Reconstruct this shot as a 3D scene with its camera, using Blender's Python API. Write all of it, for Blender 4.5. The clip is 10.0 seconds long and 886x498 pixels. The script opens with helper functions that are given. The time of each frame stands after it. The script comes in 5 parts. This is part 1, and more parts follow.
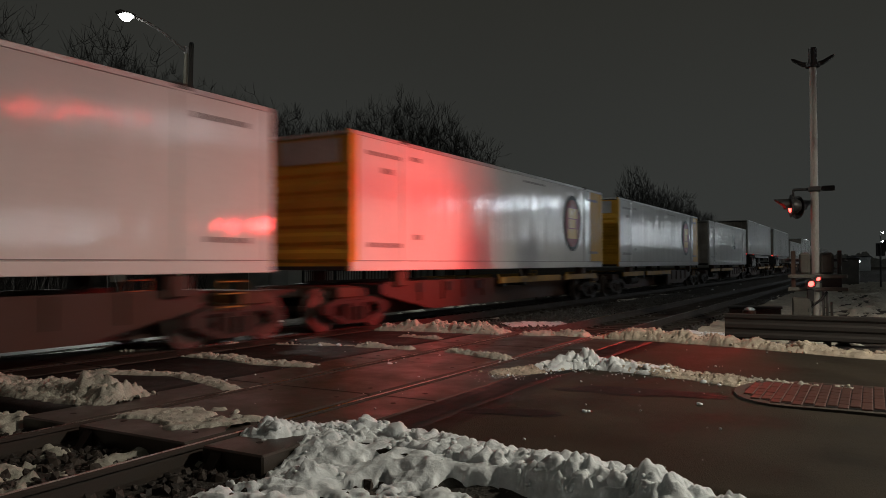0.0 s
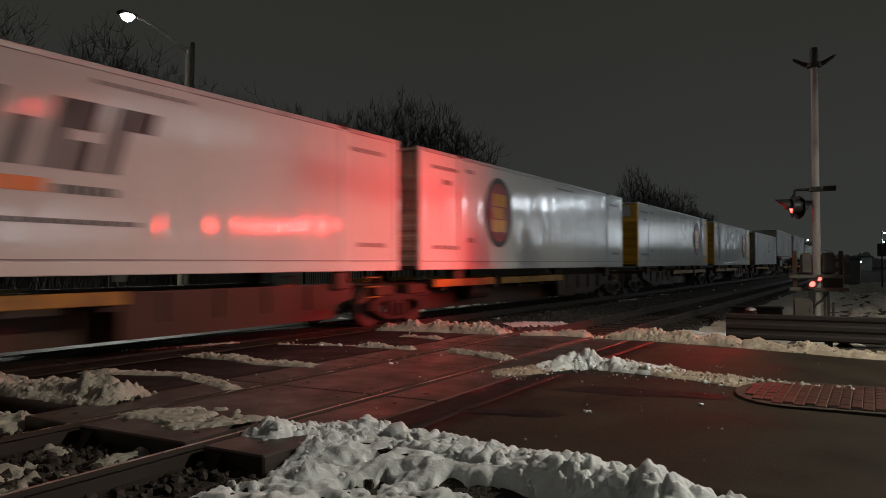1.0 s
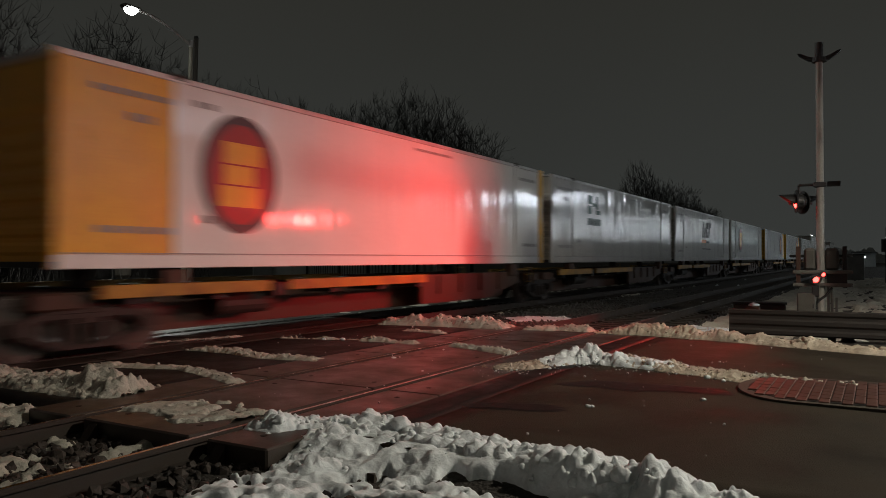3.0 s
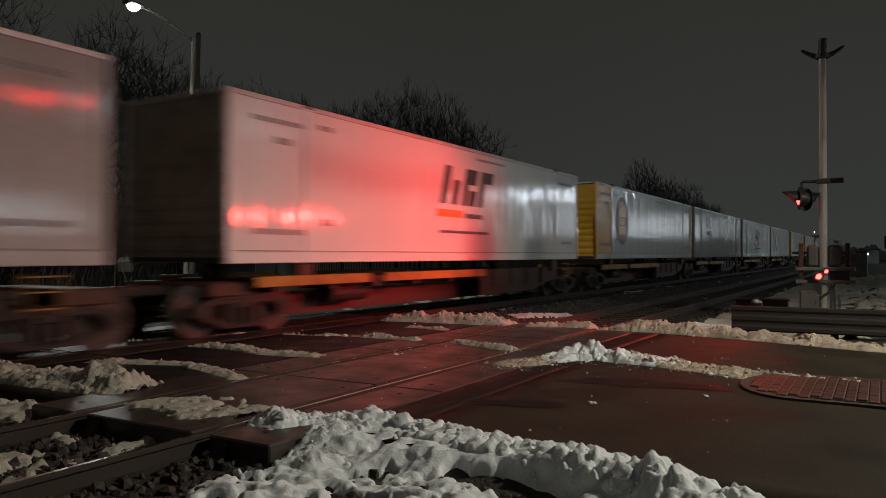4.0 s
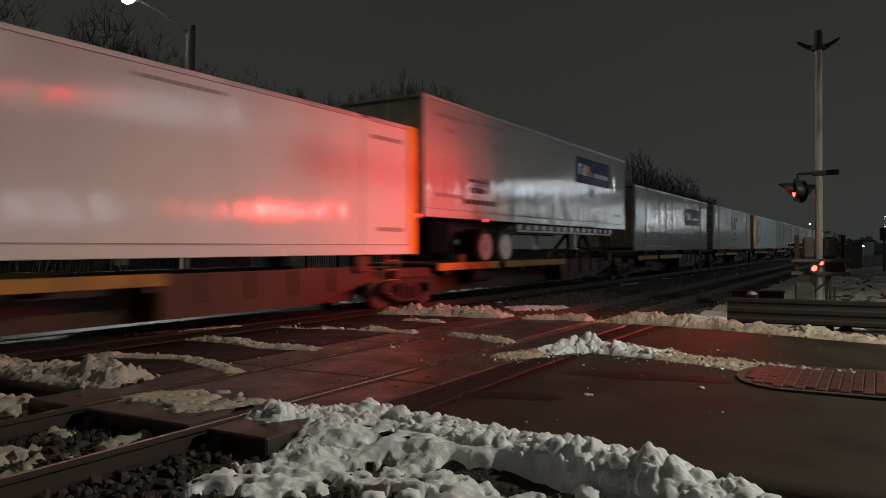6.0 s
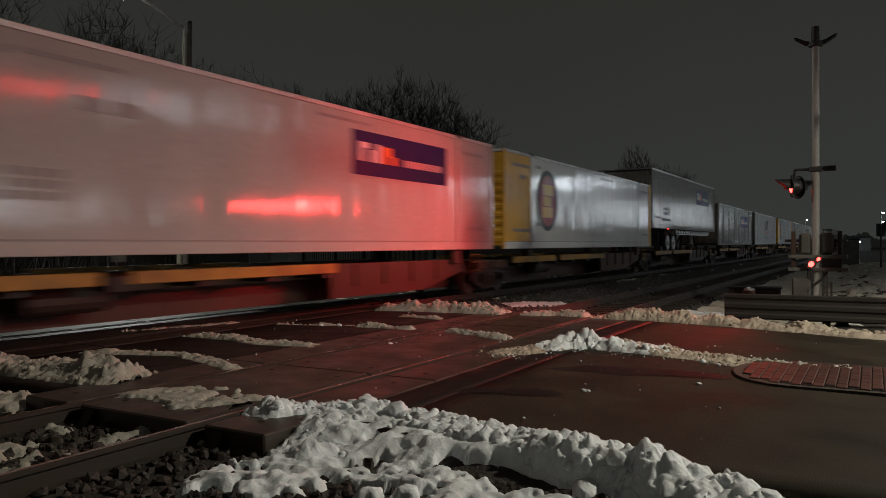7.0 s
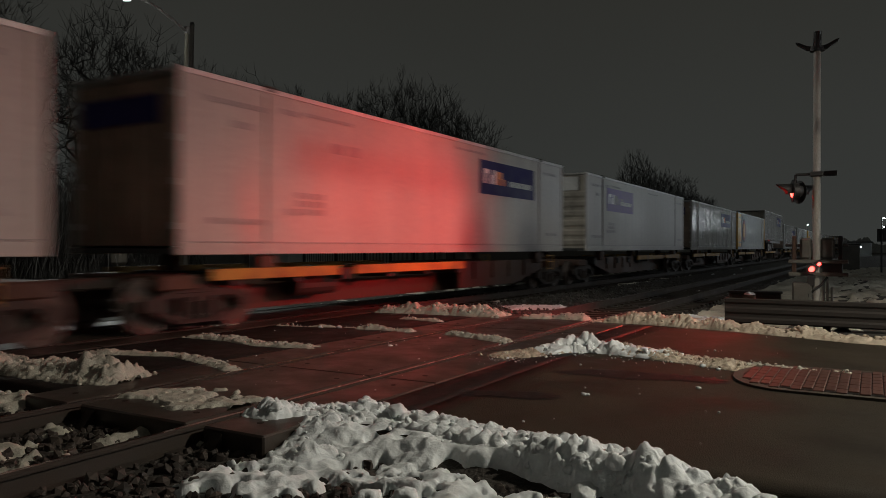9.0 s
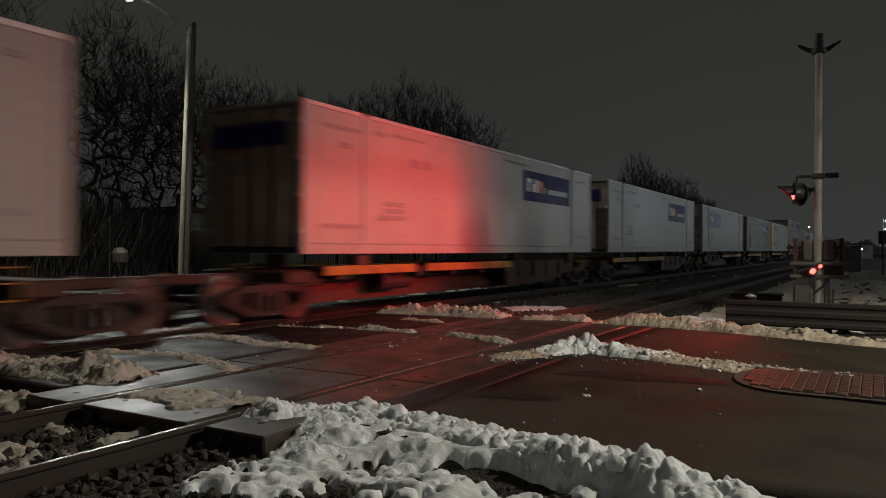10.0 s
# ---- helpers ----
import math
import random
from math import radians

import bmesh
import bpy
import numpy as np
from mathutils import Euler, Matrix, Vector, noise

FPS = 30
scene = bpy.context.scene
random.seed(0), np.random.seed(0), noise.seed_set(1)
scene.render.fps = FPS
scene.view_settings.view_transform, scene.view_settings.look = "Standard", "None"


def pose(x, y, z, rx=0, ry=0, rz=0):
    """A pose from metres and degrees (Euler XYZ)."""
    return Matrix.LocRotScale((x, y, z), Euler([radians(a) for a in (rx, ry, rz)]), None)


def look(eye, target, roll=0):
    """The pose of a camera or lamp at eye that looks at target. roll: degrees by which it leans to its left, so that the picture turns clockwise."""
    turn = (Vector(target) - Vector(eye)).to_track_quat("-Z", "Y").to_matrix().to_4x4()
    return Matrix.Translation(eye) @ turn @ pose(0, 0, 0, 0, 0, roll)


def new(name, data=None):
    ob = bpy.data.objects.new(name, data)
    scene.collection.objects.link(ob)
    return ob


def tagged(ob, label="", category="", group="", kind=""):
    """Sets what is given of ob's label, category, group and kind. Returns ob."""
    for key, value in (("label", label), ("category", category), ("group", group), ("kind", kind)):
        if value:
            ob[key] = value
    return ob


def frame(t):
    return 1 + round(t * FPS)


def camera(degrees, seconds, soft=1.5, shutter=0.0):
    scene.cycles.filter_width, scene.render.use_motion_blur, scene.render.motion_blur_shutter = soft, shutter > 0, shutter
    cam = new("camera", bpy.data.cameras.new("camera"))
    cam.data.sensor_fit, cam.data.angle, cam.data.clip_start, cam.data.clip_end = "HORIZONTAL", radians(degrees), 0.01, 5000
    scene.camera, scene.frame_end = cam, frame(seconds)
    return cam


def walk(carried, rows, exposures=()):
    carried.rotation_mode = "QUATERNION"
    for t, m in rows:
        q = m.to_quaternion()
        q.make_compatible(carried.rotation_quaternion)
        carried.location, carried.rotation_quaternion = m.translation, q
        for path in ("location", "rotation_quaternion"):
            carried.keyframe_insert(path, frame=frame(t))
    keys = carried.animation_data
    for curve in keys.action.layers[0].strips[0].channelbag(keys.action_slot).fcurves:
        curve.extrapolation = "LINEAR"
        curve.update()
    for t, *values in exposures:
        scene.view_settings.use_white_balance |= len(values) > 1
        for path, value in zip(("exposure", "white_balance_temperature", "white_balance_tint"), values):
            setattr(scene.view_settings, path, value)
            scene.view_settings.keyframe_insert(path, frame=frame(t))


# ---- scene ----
# x runs along the railway (the train goes towards +x), y across it, z = 0 is the rail top.
cam = camera(61.4, 10.0, soft=0.85, shutter=0.5)
EYE = (0.0, 0.0, 1.36)
HEADINGS = [  # seconds, heading from +x, tilt, lean (degrees)
    (0.0, 29.957, 1.147, -0.213),
    (0.5, 30.025, 1.161, -0.211),
    (1.0, 30.039, 1.155, -0.191),
    (1.5, 30.078, 1.122, -0.179),
    (2.0, 30.158, 0.991, -0.125),
    (2.5, 30.196, 0.865, -0.065),
    (4.0, 30.450, 0.468, 0.000),
    (4.5, 30.401, 0.352, -0.028),
    (5.0, 30.311, 0.222, -0.047),
    (5.5, 30.249, 0.075, -0.105),
    (7.0, 29.984, -0.367, -0.209),
    (7.5, 29.896, -0.432, -0.201),
    (8.0, 29.953, -0.351, -0.100),
    (8.5, 30.026, -0.237, -0.010),
    (9.0, 30.022, -0.174, 0.158),
    (9.5, 30.042, -0.132, 0.308),
    (10.0, 30.098, -0.106, 0.344),
]


def aim(h, p, r):
    h, p = radians(h), radians(p)
    d = Vector((math.cos(h) * math.cos(p), math.sin(h) * math.cos(p), math.sin(p)))
    return look(EYE, Vector(EYE) + d, r)


walk(cam, [(t, aim(h, p, r)) for t, h, p, r in HEADINGS])

# ---- world and lights ----
world = bpy.data.worlds.new("night_sky")
scene.world = world
world.use_nodes = True
wn, wl = world.node_tree.nodes, world.node_tree.links
wn.clear()
w_out, w_bg = wn.new("ShaderNodeOutputWorld"), wn.new("ShaderNodeBackground")
w_co, w_sep, w_ramp = wn.new("ShaderNodeTexCoord"), wn.new("ShaderNodeSeparateXYZ"), wn.new("ShaderNodeValToRGB")
w_noise, w_mix = wn.new("ShaderNodeTexNoise"), wn.new("ShaderNodeMix")
w_noise.inputs["Scale"].default_value, w_noise.inputs["Detail"].default_value = 1.6, 3
w_mix.data_type, w_mix.blend_type = "RGBA", "MULTIPLY"
w_mix.inputs["Factor"].default_value = 0.25
wl.new(w_co.outputs["Generated"], w_sep.inputs[0])
wl.new(w_co.outputs["Generated"], w_noise.inputs["Vector"])
wl.new(w_sep.outputs["Z"], w_ramp.inputs["Fac"])
cr = w_ramp.color_ramp
cr.elements[0].position, cr.elements[0].color = 0.0, (0.034, 0.0365, 0.0345, 1)
cr.elements[1].position, cr.elements[1].color = 0.45, (0.0225, 0.0217, 0.0178, 1)
wl.new(w_ramp.outputs["Color"], w_mix.inputs["A"])
wl.new(w_noise.outputs["Fac"], w_mix.inputs["B"])
wl.new(w_mix.outputs["Result"], w_bg.inputs["Color"])
w_bg.inputs["Strength"].default_value = 1.15
wl.new(w_bg.outputs[0], w_out.inputs[0])


def lamp(name, kind, energy, colour, m, radius=0.1, cone=None, blend=0.5):
    d = bpy.data.lights.new(name, kind)
    d.energy, d.color = energy, colour
    d.shadow_soft_size = radius
    if cone:
        d.spot_size, d.spot_blend = radians(cone), blend
    ob = new(name, d)
    ob.matrix_world = m
    return ob


FAR_LAMP = Vector((16.55, 22.0, 9.9))
NEAR_LAMP = Vector((10.0, -6.5, 7.6))
ALONG_LAMP = Vector((75.0, -13.0, 8.6))
CANTILEVER = Vector((12.6, -2.4, 5.8))
FLASHER = Vector((18.14, 1.98, 2.6))
lamp("street_light_far", "SPOT", 3300, (0.98, 1.0, 0.93), look(FAR_LAMP - Vector((0, 0, 0.24)), (12.5, 14.5, 0)), 0.14, 158, 0.5)
lamp("street_light_near", "SPOT", 3300, (1.0, 0.92, 0.76), look(NEAR_LAMP - Vector((0, 0, 0.15)), (10.3, -3.8, 0)), 0.15, 138, 0.6)
# Unseen lamp, added to brighten the far containers.
lamp("fill_light_along", "SPOT", 1550, (0.84, 0.93, 1.0), look(ALONG_LAMP - Vector((0, 0, 0.8)), (75.0, -6.0, 0)), 0.7, 165, 0.3)
lamp("flasher_beam", "SPOT", 2600, (1.0, 0.04, 0.035), look(FLASHER, (14.2, 9.17, 1.7)), 0.18, 54, 1.0)
lamp("flasher_spread", "SPOT", 1200, (1.0, 0.04, 0.035), look(FLASHER, (13.6, 9.17, 1.8)), 0.18, 92, 1.0)
lamp("cantilever_beam", "SPOT", 260, (1.0, 0.045, 0.035), look(CANTILEVER + Vector((0, 0.4, 0)), (7.4, 9.17, 3.4)), 0.16, 66, 1.0)
lamp("flasher_road_beam", "SPOT", 820, (1.0, 0.06, 0.045), look(FLASHER + Vector((-0.25, -0.1, 0)), (10.0, 4.9, 0.1)), 0.1, 58, 1.0)


# ---- materials ----
def material(name, colour, rough=0.6, metal=0.0, dark=0.6, scale=3.0, fine=60.0, bump=0.15, depth=0.01, spec=0.5, coat=0.0,
             random_tint=0.0, rough_span=0.15, stretch=(1, 1, 1), ripple=0.0):
    """Two scales of variation in colour, roughness and relief, in metres of the object's own space."""
    m = bpy.data.materials.new(name)
    m.use_nodes = True
    n, l = m.node_tree.nodes, m.node_tree.links
    b = n["Principled BSDF"]
    co, mp = n.new("ShaderNodeTexCoord"), n.new("ShaderNodeMapping")
    mp.inputs["Scale"].default_value = stretch
    l.new(co.outputs["Object"], mp.inputs["Vector"])
    big, small = n.new("ShaderNodeTexNoise"), n.new("ShaderNodeTexNoise")
    big.inputs["Scale"].default_value, big.inputs["Detail"].default_value, big.inputs["Roughness"].default_value = scale, 6, 0.62
    small.inputs["Scale"].default_value, small.inputs["Detail"].default_value = fine, 4
    for t in (big, small):
        l.new(mp.outputs[0], t.inputs["Vector"])
    ramp = n.new("ShaderNodeValToRGB")
    ramp.color_ramp.elements[0].position, ramp.color_ramp.elements[1].position = 0.3, 0.68
    ramp.color_ramp.elements[0].color = (*[c * dark for c in colour], 1)
    ramp.color_ramp.elements[1].color = (*colour, 1)
    l.new(big.outputs["Fac"], ramp.inputs["Fac"])
    grain = n.new("ShaderNodeMix")
    grain.data_type, grain.blend_type = "RGBA", "OVERLAY"
    grain.inputs["Factor"].default_value = 0.35
    l.new(ramp.outputs["Color"], grain.inputs["A"])
    l.new(small.outputs["Fac"], grain.inputs["B"])
    last = grain.outputs["Result"]
    if random_tint:
        info, mr, hsv = n.new("ShaderNodeObjectInfo"), n.new("ShaderNodeMapRange"), n.new("ShaderNodeHueSaturation")
        mr.inputs["To Min"].default_value, mr.inputs["To Max"].default_value = 1 - random_tint, 1 + random_tint
        l.new(info.outputs["Random"], mr.inputs["Value"])
        l.new(mr.outputs["Result"], hsv.inputs["Value"])
        l.new(last, hsv.inputs["Color"])
        last = hsv.outputs["Color"]
    l.new(last, b.inputs["Base Color"])
    rr = n.new("ShaderNodeMapRange")
    rr.inputs["From Min"].default_value, rr.inputs["From Max"].default_value = 0.3, 0.7
    rr.inputs["To Min"].default_value, rr.inputs["To Max"].default_value = max(0.03, rough - rough_span), min(1, rough + rough_span)
    l.new(big.outputs["Fac"], rr.inputs["Value"])
    l.new(rr.outputs["Result"], b.inputs["Roughness"])
    bp = n.new("ShaderNodeBump")
    bp.inputs["Strength"].default_value, bp.inputs["Distance"].default_value = bump, depth
    l.new(small.outputs["Fac"], bp.inputs["Height"])
    l.new(bp.outputs["Normal"], b.inputs["Normal"])
    if ripple:
        wavy, wm, wb = n.new("ShaderNodeTexNoise"), n.new("ShaderNodeMapping"), n.new("ShaderNodeBump")
        wm.inputs["Scale"].default_value = (3.4, 1.0, 0.14)
        wavy.inputs["Scale"].default_value, wavy.inputs["Detail"].default_value = 1.0, 2.5
        l.new(co.outputs["Object"], wm.inputs["Vector"])
        l.new(wm.outputs[0], wavy.inputs["Vector"])
        wb.inputs["Strength"].default_value, wb.inputs["Distance"].default_value = 1.0, ripple
        l.new(wavy.outputs["Fac"], wb.inputs["Height"])
        l.new(wb.outputs["Normal"], bp.inputs["Normal"])
    b.inputs["Metallic"].default_value = metal
    b.inputs["Specular IOR Level"].default_value = spec
    b.inputs["Coat Weight"].default_value = coat
    return m


def glow(name, colour, strength):
    m = bpy.data.materials.new(name)
    m.use_nodes = True
    b = m.node_tree.nodes["Principled BSDF"]
    b.inputs["Base Color"].default_value = (*colour, 1)
    b.inputs["Emission Color"].default_value = (*colour, 1)
    b.inputs["Emission Strength"].default_value = strength
    return m


ASPHALT = material("wet_asphalt", (0.046, 0.036, 0.024), 0.72, dark=0.38, scale=1.1, fine=85, bump=0.9, depth=0.008, rough_span=0.18, spec=0.22)
TAR = material("fresh_black_asphalt", (0.014, 0.012, 0.011), 0.6, dark=0.5, scale=1.5, fine=140, bump=0.5, depth=0.005, rough_span=0.2, spec=0.22)
PANEL = material("crossing_concrete", (0.043, 0.033, 0.026), 0.42, dark=0.5, scale=1.4, fine=90, bump=0.35, depth=0.004, random_tint=0.12, rough_span=0.18)
DIRT = material("frozen_ground", (0.05, 0.043, 0.036), 0.9, dark=0.5, scale=0.7, fine=35, bump=0.8, depth=0.03)
STONE = material("ballast_stone", (0.05, 0.038, 0.031), 0.75, dark=0.45, scale=9, fine=70, bump=0.4, depth=0.004)
SNOW = material("old_snow", (0.89, 0.94, 0.97), 0.6, dark=0.72, scale=5.0, fine=46, bump=0.45, depth=0.012, spec=0.3)
DIRTY_SNOW = material("dirty_snow", (0.54, 0.52, 0.45), 0.8, dark=0.62, scale=3.5, fine=60, bump=0.6, depth=0.015, spec=0.3)
TAN_SNOW = material("sandy_snow", (0.58, 0.5, 0.4), 0.85, dark=0.55, scale=5.0, fine=70, bump=0.7, depth=0.012, spec=0.2)
RAIL_STEEL = material("polished_rail_head", (0.5, 0.48, 0.46), 0.22, metal=1.0, dark=0.7, scale=3, fine=120, bump=0.05, depth=0.001)
RAIL_RUST = material("rusty_rail_side", (0.036, 0.026, 0.02), 0.8, dark=0.5, scale=4, fine=90, bump=0.4, depth=0.003)
TIE = material("weathered_timber", (0.04, 0.032, 0.026), 0.85, dark=0.5, scale=4, fine=50, bump=0.6, depth=0.006, stretch=(6, 1, 6))
WHITE_BOX = material("white_container_paint", (0.74, 0.74, 0.73), 0.085, dark=0.92, scale=0.8, fine=45, bump=0.015, depth=0.004, spec=0.25, random_tint=0.06, rough_span=0.03, stretch=(1, 1, 0.3), ripple=0.04)
GREY_BOX = material("greyed_container_paint", (0.39, 0.372, 0.35), 0.4, dark=0.82, scale=0.8, fine=45, bump=0.03, depth=0.004, spec=0.25, random_tint=0.08, rough_span=0.1, stretch=(1, 1, 0.3), ripple=0.015)
GREY_GLOSS = material("greyed_glossy_paint", (0.44, 0.425, 0.41), 0.085, dark=0.88, scale=0.8, fine=45, bump=0.015, depth=0.004, spec=0.25, random_tint=0.08, rough_span=0.03, stretch=(1, 1, 0.3), ripple=0.04)
MID_BOX = material("dulled_white_paint", (0.5, 0.49, 0.475), 0.085, dark=0.86, scale=0.8, fine=45, bump=0.015, depth=0.004, spec=0.25, random_tint=0.08, rough_span=0.03, stretch=(1, 1, 0.3), ripple=0.04)
YELLOW_BOX = material("yellow_container_paint", (0.72, 0.38, 0.03), 0.4, dark=0.75, scale=1.2, fine=40, bump=0.08, depth=0.005)
GREY_END = material("weathered_grey_end", (0.42, 0.38, 0.32), 0.6, dark=0.5, scale=2.0, fine=40, bump=0.15, depth=0.006, random_tint=0.25)
TRIM = material("dull_aluminium_trim", (0.55, 0.55, 0.54), 0.45, metal=0.3, dark=0.7, scale=2, fine=50, bump=0.1, depth=0.003)
LETTER = material("dark_marking_paint", (0.05, 0.05, 0.055), 0.5, dark=0.8, scale=3, fine=40)
FAINT = material("faded_grey_marking", (0.30, 0.29, 0.29), 0.5, dark=0.7, scale=6, fine=40)
PURPLE = material("purple_sign_film", (0.014, 0.011, 0.1), 0.5, spec=0.15, dark=0.8, scale=2, fine=40, bump=0.05)
FADED_PURPLE = material("faded_purple_sign_film", (0.20, 0.15, 0.36), 0.5, dark=0.6, scale=3, fine=40, bump=0.05)
ORANGE = material("orange_sign_film", (0.8, 0.22, 0.03), 0.4, dark=0.85, scale=3, fine=40)
SIGN_WHITE = material("white_sign_film", (0.8, 0.8, 0.8), 0.4, dark=0.85, scale=3, fine=40)
SIGN_RED = material("red_sign_film", (0.3, 0.02, 0.02), 0.4, dark=0.85, scale=3, fine=40)
SIGN_GREEN = material("dark_green_sign_film", (0.02, 0.06, 0.045), 0.4, dark=0.85, scale=3, fine=40)
CAR_YELLOW = material("yellow_wagon_edge", (0.42, 0.22, 0.03), 0.6, dark=0.28, scale=1.6, fine=45, bump=0.2, depth=0.004)
CAR_RUST = material("oxide_red_wagon_steel", (0.065, 0.03, 0.018), 0.7, dark=0.5, scale=1.2, fine=45, bump=0.25, depth=0.005, random_tint=0.2)
TRUCK_RUST = material("grimy_bogie_steel", (0.032, 0.021, 0.016), 0.75, dark=0.45, scale=4, fine=60, bump=0.4, depth=0.006)
WHEEL_STEEL = material("worn_wheel_steel", (0.09, 0.07, 0.06), 0.6, metal=0.4, dark=0.6, scale=5, fine=60)
RUBBER = material("black_rubber", (0.025, 0.025, 0.025), 0.8, dark=0.7, scale=5, fine=60, bump=0.3)
HUB_WHITE = material("white_wheel_hub", (0.6, 0.6, 0.58), 0.5, dark=0.6, scale=6, fine=50)
GALV = material("galvanised_steel", (0.36, 0.345, 0.32), 0.55, metal=0.25, dark=0.6, scale=2, fine=60, bump=0.15, depth=0.003, stretch=(1, 1, 0.25))
BLACK = material("black_painted_metal", (0.022, 0.022, 0.023), 0.55, dark=0.7, scale=4, fine=60, bump=0.1)
CABINET = material("grey_cabinet_paint", (0.11, 0.108, 0.098), 0.5, dark=0.6, scale=2, fine=50, bump=0.1, random_tint=0.1)
BRICK = material("red_paver", (0.11, 0.042, 0.03), 0.6, dark=0.55, scale=5, fine=90, bump=0.4, depth=0.004, random_tint=0.2)
BEAM = material("dull_guardrail_steel", (0.034, 0.029, 0.026), 0.75, metal=0.0, dark=0.6, scale=2, fine=50, bump=0.2)
KERB = material("kerb_concrete", (0.075, 0.064, 0.05), 0.7, dark=0.55, scale=3, fine=80, bump=0.35, depth=0.004)
POLE_WOOD = material("weathered_pole_wood", (0.065, 0.055, 0.043), 0.85, dark=0.55, scale=3, fine=50, bump=0.4, depth=0.006, stretch=(4, 4, 0.3))
POLE_PAINT = material("dull_tan_pole_paint", (0.3, 0.28, 0.21), 0.6, dark=0.6, scale=2, fine=50, bump=0.15, depth=0.003, stretch=(1, 1, 0.2))
BARK = material("wet_bark", (0.026, 0.022, 0.019), 0.9, dark=0.5, scale=6, fine=40, bump=0.6, depth=0.02)
WALL_WHITE = material("white_building_wall", (0.62, 0.64, 0.62), 0.7, dark=0.75, scale=0.6, fine=30, bump=0.1)
WALL_GREY = material("grey_building_wall", (0.26, 0.27, 0.26), 0.8, dark=0.7, scale=0.6, fine=30, bump=0.1)
ROOFING = material("dark_roofing", (0.05, 0.05, 0.05), 0.85, dark=0.6, scale=2, fine=30)
DARK_BALLAST = material("oily_ballast", (0.085, 0.08, 0.075), 0.42, dark=0.5, scale=6, fine=60, bump=0.4, depth=0.004)
BALLAST = STONE.copy()
BALLAST.name = "mixed_ballast"
_g = BALLAST.node_tree.nodes.new("ShaderNodeNewGeometry")
_r = BALLAST.node_tree.nodes.new("ShaderNodeMapRange")
_r.inputs["To Min"].default_value, _r.inputs["To Max"].default_value = 0.45, 1.5
_h = BALLAST.node_tree.nodes.new("ShaderNodeHueSaturation")
_b = BALLAST.node_tree.nodes["Principled BSDF"]
BALLAST.node_tree.links.new(_g.outputs["Random Per Island"], _r.inputs["Value"])
BALLAST.node_tree.links.new(_r.outputs["Result"], _h.inputs["Value"])
BALLAST.node_tree.links.new(_b.inputs["Base Color"].links[0].from_socket, _h.inputs["Color"])
BALLAST.node_tree.links.new(_h.outputs["Color"], _b.inputs["Base Color"])
# Pale grey paints haze into the far woods; the bush shares it.
HAZED_WOOD = material("far_hazed_woods", (0.5, 0.52, 0.52), 0.95, dark=0.5, scale=0.3, fine=4)
RED_LENS = glow("lit_red_lens", (1.0, 0.03, 0.024), 16.0)
LED = glow("lit_street_lamp_lens", (0.95, 0.98, 1.0), 60.0)
FAR_LED = glow("lit_far_lamp_lens", (0.8, 0.95, 1.0), 40.0)
TAIL_RED = glow("lit_red_marker", (1.0, 0.04, 0.03), 3.0)
SHOP_LIGHT = glow("lit_shop_window", (0.9, 0.96, 1.0), 15.0)
# Glow for the panes of the added far building.
FAR_PANE_LIGHT = glow("far_lit_pane", (0.86, 0.95, 1.0), 15.0)


# ---- mesh helpers ----
def empty(name, m=None):
    ob = new(name)
    ob.empty_display_size = 0.1
    if m is not None:
        ob.matrix_world = m
    return ob


def part(name, bm, mat, parent=None, label="", smooth=False):
    me = bpy.data.meshes.new(name)
    bm.normal_update()
    bm.to_mesh(me)
    bm.free()
    me.materials.append(mat)
    if smooth:
        me.polygons.foreach_set("use_smooth", [True] * len(me.polygons))
    ob = new(name, me)
    if parent:
        ob.parent = parent
    if label:
        ob["label"] = label
    return ob


def piece(name, me, parent, m):
    ob = new(name, me)
    ob.parent = parent
    ob.matrix_basis = m
    return ob


def mesh_of(name, bm, mat):
    me = bpy.data.meshes.new(name)
    bm.normal_update()
    bm.to_mesh(me)
    bm.free()
    me.materials.append(mat)
    return me


def box(bm, x0, x1, y0, y1, z0, z1, bevel=0.0):
    r = bmesh.ops.create_cube(bm, size=1.0, matrix=Matrix.Translation(((x0 + x1) / 2, (y0 + y1) / 2, (z0 + z1) / 2)) @ Matrix.Diagonal((x1 - x0, y1 - y0, z1 - z0, 1)))
    if bevel:
        es = list({e for v in r["verts"] for e in v.link_edges})
        bmesh.ops.bevel(bm, geom=es, offset=bevel, segments=1, affect="EDGES")
    return bm


def boxed(*a, bevel=0.0):
    return box(bmesh.new(), *a, bevel=bevel)


def tube(bm, a, b, r0, r1=None, sides=10, cap=True):
    a, b = Vector(a), Vector(b)
    r1 = r0 if r1 is None else r1
    m = Matrix.Translation((a + b) / 2) @ (b - a).to_track_quat("Z", "Y").to_matrix().to_4x4()
    bmesh.ops.create_cone(bm, cap_ends=cap, segments=sides, radius1=r0, radius2=r1, depth=(b - a).length, matrix=m)
    return bm


def lathe(bm, profile, m, sides=24):
    """Turns a profile of (radius, height) about z, closed at both ends, placed by m."""
    rings = []
    for r, h in profile:
        rings.append([bm.verts.new(m @ Vector((r * math.cos(2 * math.pi * i / sides), r * math.sin(2 * math.pi * i / sides), h))) for i in range(sides)])
    for p, q in zip(rings, rings[1:]):
        for i in range(sides):
            bm.faces.new((p[i], p[(i + 1) % sides], q[(i + 1) % sides], q[i]))
    bm.faces.new(rings[0][::-1])
    bm.faces.new(rings[-1])
    return bm


